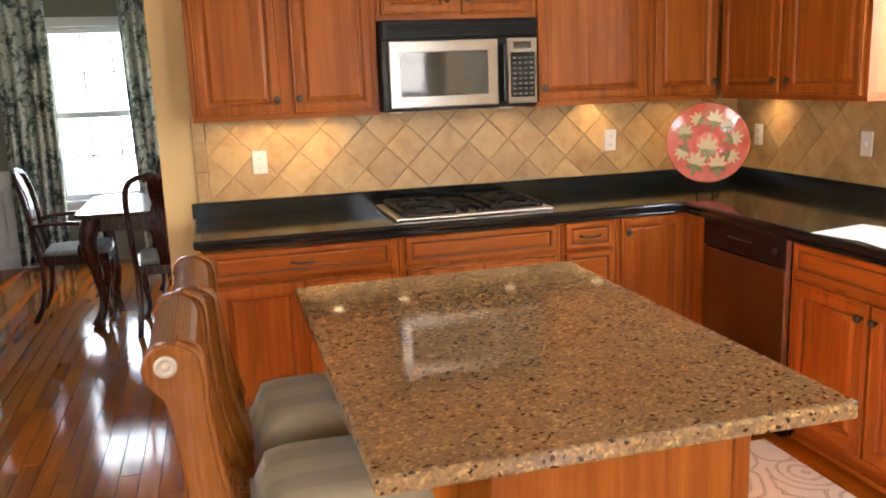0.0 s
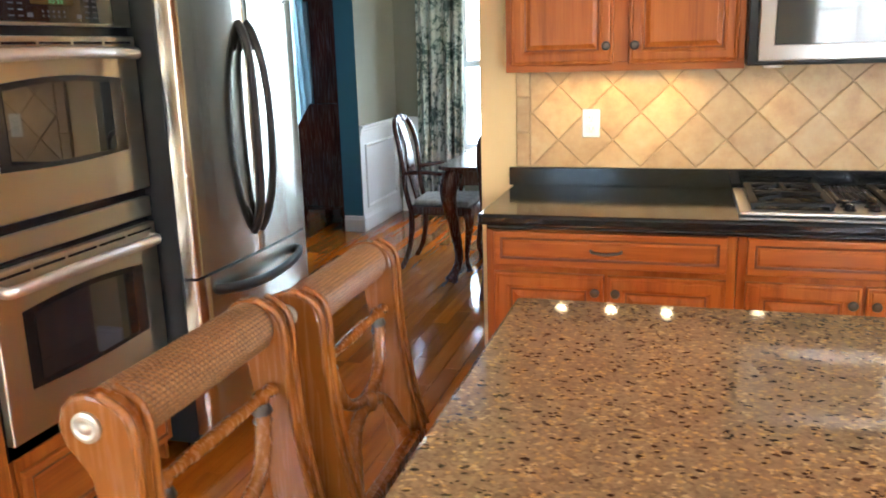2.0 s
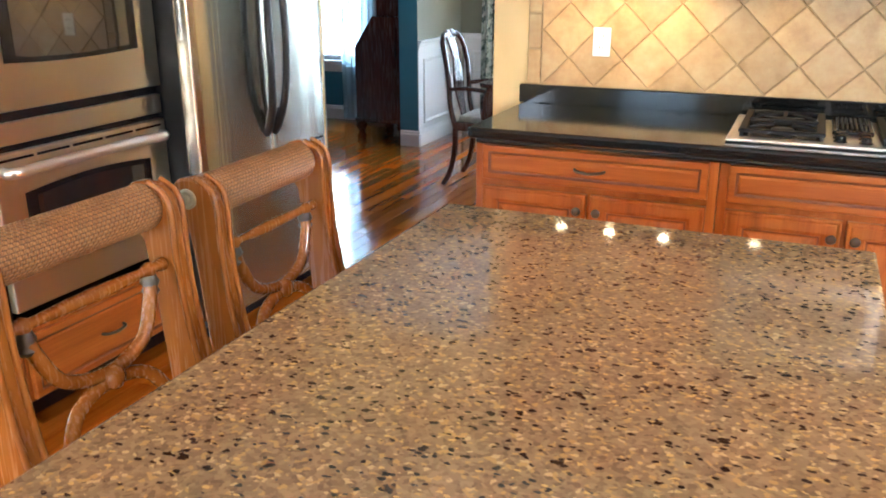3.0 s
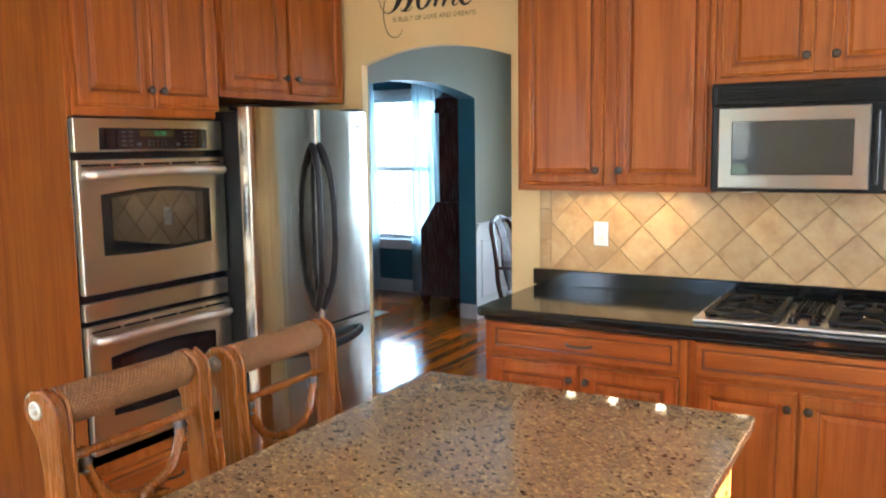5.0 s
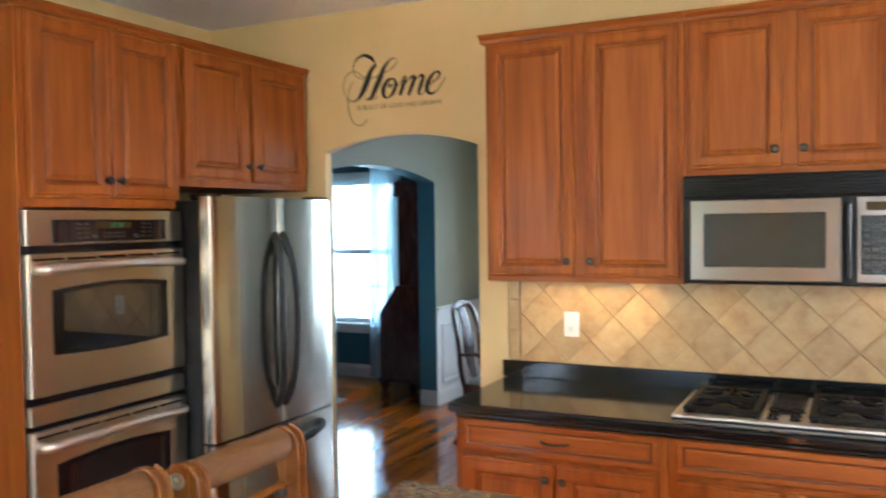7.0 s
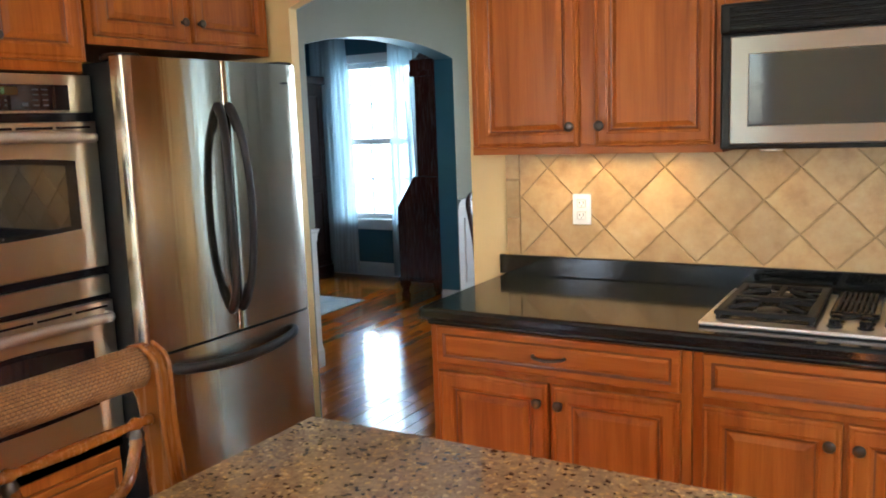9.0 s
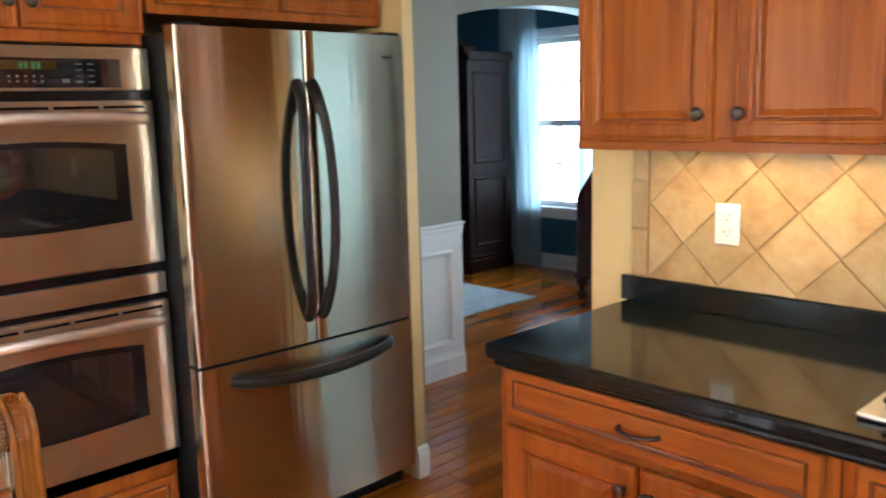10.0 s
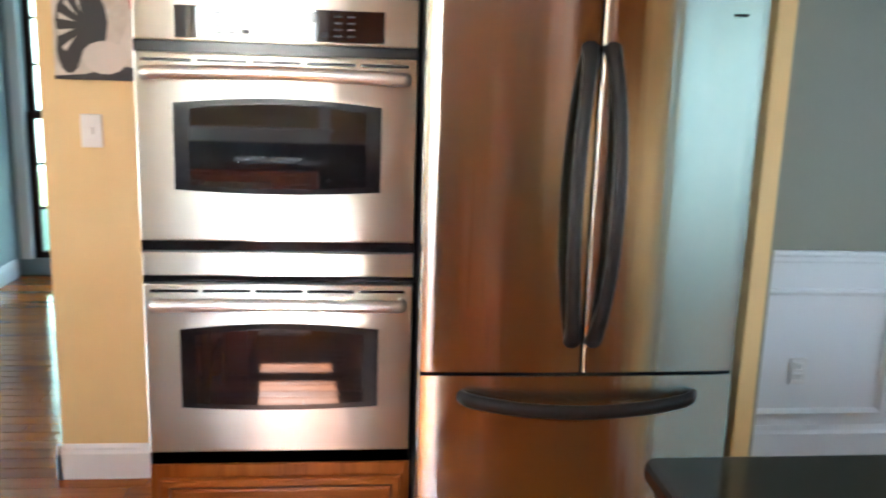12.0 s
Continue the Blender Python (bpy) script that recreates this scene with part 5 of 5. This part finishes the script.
df.inputs[0].default_value = (0.75, 0.8, 0.82, 1)
m1 = k.add("ShaderNodeMixShader")
m1.inputs[0].default_value = 0.45
k.link(tl.outputs[0], m1.inputs[1])
k.link(df.outputs[0], m1.inputs[2])
m2 = k.add("ShaderNodeMixShader")
wv_ = k.add("ShaderNodeTexWave", Scale=7.0, Distortion=3.0)
wv_.inputs["Detail Scale"].default_value = 0.6
k.link(k.coord((1, 1, 0.35), rand=False), wv_.inputs["Vector"])
k.link(k.map(wv_.outputs[0], 0.80, 0.985), m2.inputs[0])
k.link(tr.outputs[0], m2.inputs[1])
k.link(m1.outputs[0], m2.inputs[2])
k.link(m2.outputs[0], k.t.nodes["Material Output"].inputs["Surface"])

drape(pose(-1.53, WINY - 0.11, 0), 0.44, 0.42, 0.03, 2.52, toile, "curtain", "green and cream toile drape hanging beside the window", 6, 0.04, 3)
drape(pose(-0.49, WINY - 0.11, 0), 0.44, 0.46, 0.03, 2.52, toile, "curtain", "green and cream toile drape hanging beside the window", 6, 0.04, 5)
drape(pose(-3.90, WINY - 0.10, 0), 0.46, 0.50, 0.03, 2.42, sheer, "sheer_curtain", "sheer white patterned curtain letting daylight through", 8, 0.03, 7, False)
drape(pose(-2.98, WINY - 0.10, 0), 0.40, 0.46, 0.03, 2.42, sheer, "sheer_curtain", "sheer white patterned curtain letting daylight through", 7, 0.03, 9, False)
for x0, x1, z in ((-1.6, 0.06, 2.54), (-4.0, -2.40, 2.44)):
    ob = thing("curtain_rod", "dark metal curtain rod above the window", "curtain rod", pose(x0, WINY - 0.10, z))
    part("rod", sweep([(0, 0, 0), (x1 - x0, 0, 0)], ring(0.012, 10)), pewter, ob)
    for x in (0.0, x1 - x0):
        part("finial", lathe([(0.012, -0.02), (0.024, 0.0), (0.02, 0.015), (0.006, 0.03)], pose(x, 0, 0, 0, 90 if x else -90), 12), pewter, ob, smooth=True)
    for x in (0.12, x1 - x0 - 0.12):
        part("bracket", box(x - 0.008, x + 0.008, 0.0, 0.0995, -0.012, 0.012), pewter, ob)

# ---- secretary desk in the study ----
sd = thing("secretary_desk", "dark mahogany slant-front secretary desk with bonnet top", "desk", pose(DX - 0.18, 7.10, 0))
side = [(0, 0.16), (-0.47, 0.16), (-0.47, 0.80), (-0.45, 0.83), (-0.30, 1.05), (-0.295, 1.06), (0, 1.06)]
part("lower_case", prism(side, "y", 0.0, 0.62), mahogany, sd, bevel=0.006)
part("upper_case", bbox(-0.27, 0.0, 0.03, 0.59, 1.06, 1.90, 0.006), mahogany, sd)
bon = [(0.01, 1.90), (0.01, 2.02), (0.12, 2.05), (0.20, 2.12), (0.26, 2.12), (0.29, 2.05), (0.33, 2.05), (0.36, 2.12), (0.42, 2.12), (0.50, 2.05), (0.61, 2.02), (0.61, 1.90)]
part("bonnet", prism(bon, "x", -0.295, 0.0), mahogany, sd)
part("cornice", bbox(-0.305, 0.0, 0.0, 0.62, 1.885, 1.935, 0.012), mahogany, sd)
part("waist_moulding", bbox(-0.485, 0.0, -0.012, 0.632, 0.155, 0.19, 0.008), mahogany, sd)
for x in (-0.44, -0.04):
    for y in (0.035, 0.585):
        part("foot", lathe([(0.045, 0.155), (0.05, 0.12), (0.028, 0.085), (0.025, 0.06), (0.04, 0.035), (0.042, 0.015), (0.03, 0.0)], pose(x, y, 0), 14), mahogany, sd, "ball and claw foot", smooth=True)
for i in range(3):
    part("drawer", bbox(-0.478, -0.468, 0.03, 0.59, 0.20 + i * 0.195, 0.38 + i * 0.195, 0.003, 1), mahogany, sd)
part("slant_lid", prism([(-0.455, 0.835), (-0.467, 0.827), (-0.312, 1.057), (-0.300, 1.052)], "y", 0.04, 0.58), mahogany, sd)
for y in (0.05, 0.325):
    part("door", bbox(-0.278, -0.269, y, y + 0.255, 1.09, 1.86, 0.003, 1), mahogany, sd)

# ---- armoire in the study ----
ar = thing("armoire", "large dark wood armoire with arched panelled doors", "armoire", pose(-4.72, 7.22, 0))
AW, AD, AH = 1.03, 0.58, 1.93
part("case", bbox(0.03, AW - 0.03, 0.025, AD, 0.12, AH, 0.006), espresso, ar)
part("plinth", bbox(0.0, AW, 0.0, AD, 0.0, 0.12, 0.012), espresso, ar)
part("base_moulding", bbox(0.012, AW - 0.012, 0.01, AD, 0.12, 0.165, 0.015), espresso, ar)


def arc_profile(w, z0, rise, n=14):
    return [(w * i / n, z0 + rise * math.sin(math.pi * i / n)) for i in range(n + 1)]


cor = bmesh.new()
for d, dz, h in ((0.0, 0.0, 0.05), (-0.02, 0.05, 0.035), (-0.04, 0.085, 0.04)):
    lo_ = arc_profile(AW, AH - 0.03 + dz, 0.13)
    hi_ = [(x, z + h) for x, z in lo_]
    prism(lo_ + hi_[::-1], "y", d, 0.10, cor)
part("cornice", cor, espresso, ar, "arched stepped cornice")
part("side_cornice", bbox(AW - 0.03, AW + 0.012, 0.0, AD, AH - 0.02, AH + 0.06, 0.012), espresso, ar)
part("top_board", box(0.02, AW - 0.02, 0.09, AD, AH, AH + 0.06), espresso, ar)
for x in (0.07, AW / 2 + 0.005):
    w = AW / 2 - 0.075
    dd = part("door", bbox(x, x + w, 0.004, 0.024, 0.98, 1.86, 0.004, 1), espresso, ar)
    out = [(x + 0.06, 1.04), (x + w - 0.06, 1.04)] + [(x + w - 0.06 - (w - 0.12) * i / 8, 1.70 + 0.06 * math.sin(math.pi * i / 8)) for i in range(9)]
    part("panel", prism(out, "y", -0.006, 0.003), espresso, dd)
    d2 = part("door", bbox(x, x + w, 0.004, 0.024, 0.20, 0.90, 0.004, 1), espresso, ar)
    part("panel", rings_panel(w - 0.1, 0.58, [(0, 0), (0, 0.006), (0.012, 0.010), (0.02, 0.006)], x0=x + 0.05, z0=0.26), espresso, d2)
part("mid_rail", bbox(0.05, AW - 0.05, -0.006, 0.024, 0.905, 0.975, 0.006), espresso, ar)
for z0, h in ((0.24, 0.64), (1.00, 0.82)):
    sp = part("side_panel_frame", rings_panel(AD - 0.16, h, [(0, 0), (0, 0.004), (0.010, 0.010), (0.02, 0.010), (0.03, 0.002)], z0=z0), espresso, ar)
    sp.matrix_basis = pose(AW - 0.03, 0.09, 0, 0, 0, 90)
for x in (0.035, AW - 0.065):
    part("pilaster", bbox(x, x + 0.045, 0.0, 0.03, 0.165, AH - 0.03, 0.008), espresso, ar)

# ---- picture on the oven wall ----
pcm = mat("canvas_cream", (0.55, 0.50, 0.42), 0.8)
k = Nodes(pcm)
k.base(k.ramp(k.noise(k.coord(), 14, 4).outputs[0], [(0.4, (0.50, 0.45, 0.37)), (0.65, (0.63, 0.58, 0.50))]))
inkm = mat("charcoal_paint", (0.03, 0.026, 0.024), 0.6)
redp = mat("red_paint", (0.5, 0.06, 0.05), 0.6)
whp = mat("warm_white_paint", (0.62, 0.56, 0.48), 0.7)
pic = thing("wall_picture", "unframed canvas print of a rooster in black and cream", "picture", pose(LX, 1.885, 1.465, 0, 0, 90))
part("canvas", bbox(0, 0.30, -0.035, -0.001, 0, 0.38, 0.003), pcm, pic)


def flat(name, pts, material, d):
    part(name, prism(pts, "y", -0.0352 - d, -0.0348), material, pic)


def blob(cx, cz, rx, rz, n=14, a0=0, a1=360):
    return [(cx + rx * math.cos(radians(a0 + (a1 - a0) * i / n)), cz + rz * math.sin(radians(a0 + (a1 - a0) * i / n))) for i in range(n if a1 - a0 == 360 else n + 1)]


flat("dark_ground", [(0.0, 0.0), (0.30, 0.0), (0.30, 0.035), (0.22, 0.05), (0.1, 0.02), (0.0, 0.012)], inkm, 0.0004)
flat("tail", blob(0.095, 0.19, 0.085, 0.12), inkm, 0.0006)
flat("tail_plume", blob(0.05, 0.10, 0.04, 0.08), inkm, 0.0007)
flat("breast", blob(0.165, 0.075, 0.075, 0.055), whp, 0.0010)
flat("neck", [(0.20, 0.09), (0.25, 0.20), (0.285, 0.20), (0.27, 0.10), (0.23, 0.06)], whp, 0.0012)
flat("head", blob(0.268, 0.215, 0.024, 0.026), whp, 0.0013)
flat("comb", [(0.255, 0.235), (0.25, 0.275), (0.265, 0.26), (0.275, 0.285), (0.283, 0.262), (0.295, 0.272), (0.288, 0.235)], redp, 0.0015)
for i in range(5):
    a = 100 + i * 28
    flat("feather", [(0.10 + 0.03 * math.cos(radians(a)), 0.17 + 0.05 * math.sin(radians(a))), (0.10 + 0.085 * math.cos(radians(a)), 0.17 + 0.12 * math.sin(radians(a))), (0.10 + 0.08 * math.cos(radians(a + 10)), 0.17 + 0.115 * math.sin(radians(a + 10)))], whp, 0.0009)

# ---- lettering above the arch ----
let = thing("wall_lettering", "black script lettering on the wall above the arch", "lettering", pose(-0.80, WY - 0.001, 2.13))


def ink(name, ctrl, n=9):
    """A flat pen stroke through (x, z, width) points."""
    p = spline([(x, 0, z) for x, z, w in ctrl], n)
    ws = spline([(w, 0, 0) for x, z, w in ctrl], n)
    bm = bmesh.new()
    prev = None
    for i, q in enumerate(p):
        d = (p[min(i + 1, len(p) - 1)] - p[max(i - 1, 0)]).normalized()
        s = Vector((-d.z, 0, d.x)) * max(ws[i].x, 0.0012) / 2
        now = [bm.verts.new(v) for v in ((q + s), (q - s), (q - s + Vector((0, -0.0008, 0))), (q + s + Vector((0, -0.0008, 0))))]
        if prev:
            for j in range(4):
                bm.faces.new((prev[j], prev[(j + 1) % 4], now[(j + 1) % 4], now[j]))
        prev = now
    part(name, bm, decal, let)


U = 0.61 / 560.0   # one unit of the lettering's layout grid


def L(pts):
    """Layout units with the line of writing rising to the right taken out."""
    return [((x - 40) * U, (390 - y) * U * 1.0 + (x - 300) * U * -0.075, w * U) for x, y, w in pts]


ink("letter_H", L([(225, 92, 4), (205, 70, 18), (165, 55, 14), (125, 72, 9), (104, 110, 4), (115, 148, 3), (150, 162, 3), (200, 135, 4), (235, 100, 6)]))
ink("letter_H", L([(225, 95, 8), (200, 130, 22), (180, 175, 30), (155, 225, 26), (125, 262, 10), (90, 270, 4), (60, 245, 3), (48, 195, 3), (65, 150, 3), (105, 128, 3), (145, 145, 3), (155, 170, 3)]))
ink("letter_H", L([(100, 175, 3), (82, 210, 3), (72, 270, 4), (80, 330, 4), (105, 375, 4), (145, 382, 3), (172, 360, 3), (178, 345, 3)]))
ink("letter_H", L([(335, 72, 3), (310, 75, 6), (275, 110, 18), (250, 160, 28), (225, 210, 28), (205, 245, 18), (180, 262, 6), (170, 250, 3)]))
ink("letter_H", L([(335, 72, 3), (338, 95, 3), (300, 125, 4), (240, 150, 5), (190, 168, 4), (165, 185, 3)]))
ink("letter_H", L([(170, 262, 3), (200, 262, 6), (222, 255, 4), (235, 240, 3)]))
ink("letter_o", L([(318, 165, 6), (290, 175, 18), (268, 210, 24), (270, 245, 16), (290, 252, 7), (318, 230, 18), (332, 195, 20), (326, 168, 10), (310, 163, 4)]))
ink("letter_o", L([(310, 190, 14), (300, 200, 14), (302, 208, 6)]))
ink("letter_m", L([(325, 215, 3), (350, 190, 4), (375, 160, 6), (385, 158, 10), (372, 195, 20), (355, 242, 16)]))
ink("letter_m", L([(360, 225, 3), (395, 175, 6), (425, 155, 12), (430, 165, 18), (415, 205, 20), (398, 242, 14)]))
ink("letter_m", L([(405, 225, 3), (440, 170, 6), (470, 150, 12), (476, 165, 18), (460, 205, 20), (452, 232, 12), (465, 238, 5), (485, 222, 3)]))
ink("letter_e", L([(480, 225, 3), (515, 190, 5), (555, 160, 9), (558, 140, 12), (535, 140, 10), (505, 175, 22), (495, 215, 22), (515, 235, 12), (550, 215, 5), (590, 160, 3)]))
fc_ = bpy.data.curves.new("small_line", "FONT")
fc_.body = "IS BUILT OF LOVE AND DREAMS"
fc_.size, fc_.extrude, fc_.align_x = 0.0335, 0.0003, "LEFT"
tmp = bpy.data.objects.new("tmp", fc_)
scene.collection.objects.link(tmp)
me = bpy.data.meshes.new_from_object(tmp.evaluated_get(bpy.context.evaluated_depsgraph_get()))
wtxt = max(v.co.x for v in me.vertices)
bpy.data.objects.remove(tmp)
bmt = bmesh.new()
bmt.from_mesh(me)
bpy.data.meshes.remove(me)
bmesh.ops.scale(bmt, vec=(0.485 / wtxt, 1, 1), verts=bmt.verts)
tx = part("small_line", bmt, mat("brown_vinyl_lettering", (0.16, 0.09, 0.035), 0.5), let)
tx.matrix_basis = pose(0.092, -0.001, 0.098, 90)

# ---- outdoors: porch rail, ground and glowing backdrop panels ----
# garden panel gives off its own light in place of daylight outdoors
bd = mat("glowing_garden_panel", (0.5, 0.5, 0.5), 1.0)
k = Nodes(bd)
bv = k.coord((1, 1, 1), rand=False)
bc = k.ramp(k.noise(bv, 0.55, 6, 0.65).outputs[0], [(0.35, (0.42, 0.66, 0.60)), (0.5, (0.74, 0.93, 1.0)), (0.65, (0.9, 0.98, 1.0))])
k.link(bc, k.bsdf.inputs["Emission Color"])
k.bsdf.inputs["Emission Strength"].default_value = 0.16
struct("backdrop_north", box(-16, 12, 15.0, 15.1, -1, 9), bd, "glowing panel of hazy garden beyond the windows")
# dim bluish panels that glow by themselves outside hall and dining windows
dim_glow = mat("dim_blue_glow_panel", (0.1, 0.16, 0.12), 1.0)
k = Nodes(dim_glow)
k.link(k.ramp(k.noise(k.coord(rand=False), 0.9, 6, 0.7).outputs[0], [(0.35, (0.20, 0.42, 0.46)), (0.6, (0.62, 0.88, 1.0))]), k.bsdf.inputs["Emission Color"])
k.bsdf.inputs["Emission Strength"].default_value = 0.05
struct("backdrop_west", box(-14.1, -14.0, -8, 12, -1, 9), dim_glow, "dim bluish glowing panel beyond the hall door")
# unseen panel added to keep sun and bright sky out of the dining room
struct("backdrop_east", box(13.0, 13.1, 3.0, 24, -1, 12), dim_glow, "unseen glowing panel blocking the sun from the dining side window")
grass = mat("lawn_green", (0.07, 0.12, 0.035), 0.9)
struct("ground", box(-60, 60, -60, 60, -0.5, -0.35), grass, "lawn around the house")
for name, x0, x1 in (("porch_rail", -5.2, 1.6),):
    pr = thing(name, "white painted porch railing with square balusters outside", "railing", pose(x0, 9.9, 0))
    part("top_rail", bbox(0, x1 - x0, -0.045, 0.045, 0.84, 0.89, 0.008), white, pr)
    part("bottom_rail", bbox(0, x1 - x0, -0.03, 0.03, 0.08, 0.13, 0.006), white, pr)
    first = None
    for i in range(int((x1 - x0) / 0.13)):
        b = part("baluster", box(-0.019, 0.019, -0.019, 0.019, 0.13, 0.84), white, pr) if first is None else first.copy()
        if first is None:
            first = b
        else:
            scene.collection.objects.link(b)
        b.location.x = 0.08 + i * 0.13
    for x in (0.0, 2.3, 4.6, 6.75):
        part("post", bbox(x - 0.05, x + 0.05, -0.05, 0.05, -0.35, 0.98, 0.006), white, pr)
struct("pavement_porch", box(-5.4, 1.8, 8.13, 10.0, -0.4, -0.05), paint("porch_boards", (0.42, 0.43, 0.42), (0.5, 0.5, 0.5), 0.6), "pale grey porch floor")

# ---- tumbled tile backsplash ----
splash = thing("backsplash", "tumbled travertine tile backsplash laid on the diagonal", "backsplash", kind="structure")
part("grout", box(0.12, RX - 0.002, WY - 0.009, WY - 0.0005, 0.985, UB + 0.02), grout, splash)
part("grout", box(RX - 0.009, RX - 0.0005, 0.8, WY - 0.009, 0.985, UB + 0.02), grout, splash)


def clip(poly, axis, lim, keep_above):
    out = []
    for i in range(len(poly)):
        a, b = poly[i], poly[(i + 1) % len(poly)]
        ia = (a[axis] >= lim) == keep_above
        ib = (b[axis] >= lim) == keep_above
        if ia:
            out.append(a)
        if ia != ib:
            t = (lim - a[axis]) / (b[axis] - a[axis])
            out.append((a[0] + (b[0] - a[0]) * t, a[1] + (b[1] - a[1]) * t))
    return out


def tile_mesh(poly):
    """A tile with a worn, chamfered edge; forward is -y."""
    cx = sum(p[0] for p in poly) / len(poly)
    cz = sum(p[1] for p in poly) / len(poly)
    bm = bmesh.new()
    loops = []
    for s, y in ((0.0, 0.0), (0.0, -0.0045), (0.0035, -0.0065)):
        ring_ = []
        for x, z in poly:
            d = math.hypot(x - cx, z - cz)
            q = 1 - s / max(d, 0.02) * 1.3
            ring_.append(bm.verts.new((cx + (x - cx) * q, y, cz + (z - cz) * q)))
        loops.append(ring_)
    n = len(poly)
    for a, b in zip(loops, loops[1:]):
        for i in range(n):
            bm.faces.new((a[i], a[(i + 1) % n], b[(i + 1) % n], b[i]))
    bm.faces.new(loops[-1])
    bmesh.ops.recalc_face_normals(bm, faces=bm.faces)
    me = bpy.data.meshes.new("tile")
    bm.to_mesh(me)
    bm.free()
    me.materials.append(tile_m)
    return me


HALF, JOINT = 0.1097, 0.0019
diamond = [(-HALF + JOINT, 0), (0, -HALF + JOINT), (HALF - JOINT, 0), (0, HALF - JOINT)]
whole = tile_mesh(diamond)
rng = random.Random(11)


def lay(m, x0, x1, z0, z1, ox, oz):
    """Diamond tiles over a rectangle of the wall frame m."""
    i0, i1 = int((x0 - ox) / HALF) - 2, int((x1 - ox) / HALF) + 2
    for i in range(i0, i1 + 1):
        for j in range(-3, 6):
            if (i + j) % 2 == 0:
                continue
            cx, cz = ox + i * HALF, oz + j * HALF
            poly = [(cx + x, cz + z) for x, z in diamond]
            cut = poly
            for ax, lim, keep in ((0, x0, True), (0, x1, False), (1, z0, True), (1, z1, False)):
                if cut:
                    cut = clip(cut, ax, lim, keep)
            if len(cut) < 3:
                continue
            ar_ = abs(sum(cut[n][0] * cut[(n + 1) % len(cut)][1] - cut[(n + 1) % len(cut)][0] * cut[n][1] for n in range(len(cut)))) / 2
            if ar_ < 0.0006:
                continue
            t = new("tile", whole if cut == poly else tile_mesh([(x - cx, z - cz) for x, z in cut]))
            t.parent = splash
            t.matrix_basis = m @ pose(cx, -rng.uniform(0, 0.0012), cz, rng.uniform(-0.25, 0.25), 0, rng.uniform(-0.25, 0.25))


north = pose(0, WY - 0.009, 0)
lay(north, 0.183, RX - 0.012, 0.992, UB + 0.01, 0.1873, 1.215)
east = pose(RX - 0.009, WY - 0.016, 0, 0, 0, -90)
lay(east, 0.0, 1.5, 0.992, UB + 0.01, 0.06, 1.215)
for i in range(3):
    z = 0.993 + i * 0.145
    t = new("border_tile", tile_mesh([(0.123, z), (0.178, z), (0.178, min(z + 0.140, UB + 0.01)), (0.123, min(z + 0.140, UB + 0.01))]))
    t.parent = splash
    t.matrix_basis = north

# ---- oak floor boards ----
BW = 0.083
floor = bpy.data.objects["floor"]
LENS = [0.55, 0.75, 0.95, 1.15, 1.35, 1.6]
g = 0.0009


def board_verts(w, ln):
    e = 0.0011
    lo, top = -0.003, 0.0
    return [(g, g, lo), (w - g, g, lo), (w - g, ln - g, lo), (g, ln - g, lo), (g + e, g + e, top), (w - g - e, g + e, top), (w - g - e, ln - g - e, top), (g + e, ln - g - e, top)]


BFACES = [(4, 5, 6, 7), (0, 1, 5, 4), (1, 2, 6, 5), (2, 3, 7, 6), (3, 0, 4, 7)]
shared = {}


def board_mesh(ln):
    if ln not in shared:
        me = bpy.data.meshes.new("floor_board")
        me.from_pydata(board_verts(BW, ln), [], BFACES)
        me.materials.append(oak_floor)
        shared[ln] = me
    return shared[ln]


rest_v, rest_f, made = [], [], 0
rng = random.Random(21)
nx = int((RX + 0.1 + 5.0) / BW)
for i in range(nx):
    x = -5.0 + i * BW
    y = -3.3 - rng.uniform(0, 1.2)
    while y < WINY:
        ln = rng.choice(LENS)
        single = -1.75 < x < 0.45 and y > 1.6 and y < 6.9 and made < 298
        if single:
            b = new("floor_board", board_mesh(ln))
            b.parent = floor
            b.location = (x, y, rng.uniform(-0.0004, 0.0003))
            made += 1
        else:
            n = len(rest_v)
            rest_v += [(x + a, y + b_, c_) for a, b_, c_ in board_verts(BW, ln)]
            rest_f += [tuple(q + n for q in f) for f in BFACES]
        y += ln
me = bpy.data.meshes.new("floor_boards_rest")
me.from_pydata(rest_v, [], rest_f)
me.materials.append(oak_floor)
ob = new("floor_boards_rest", me)
ob.parent = floor
tagged(ob, "varnished oak floor boards", kind="stuff")
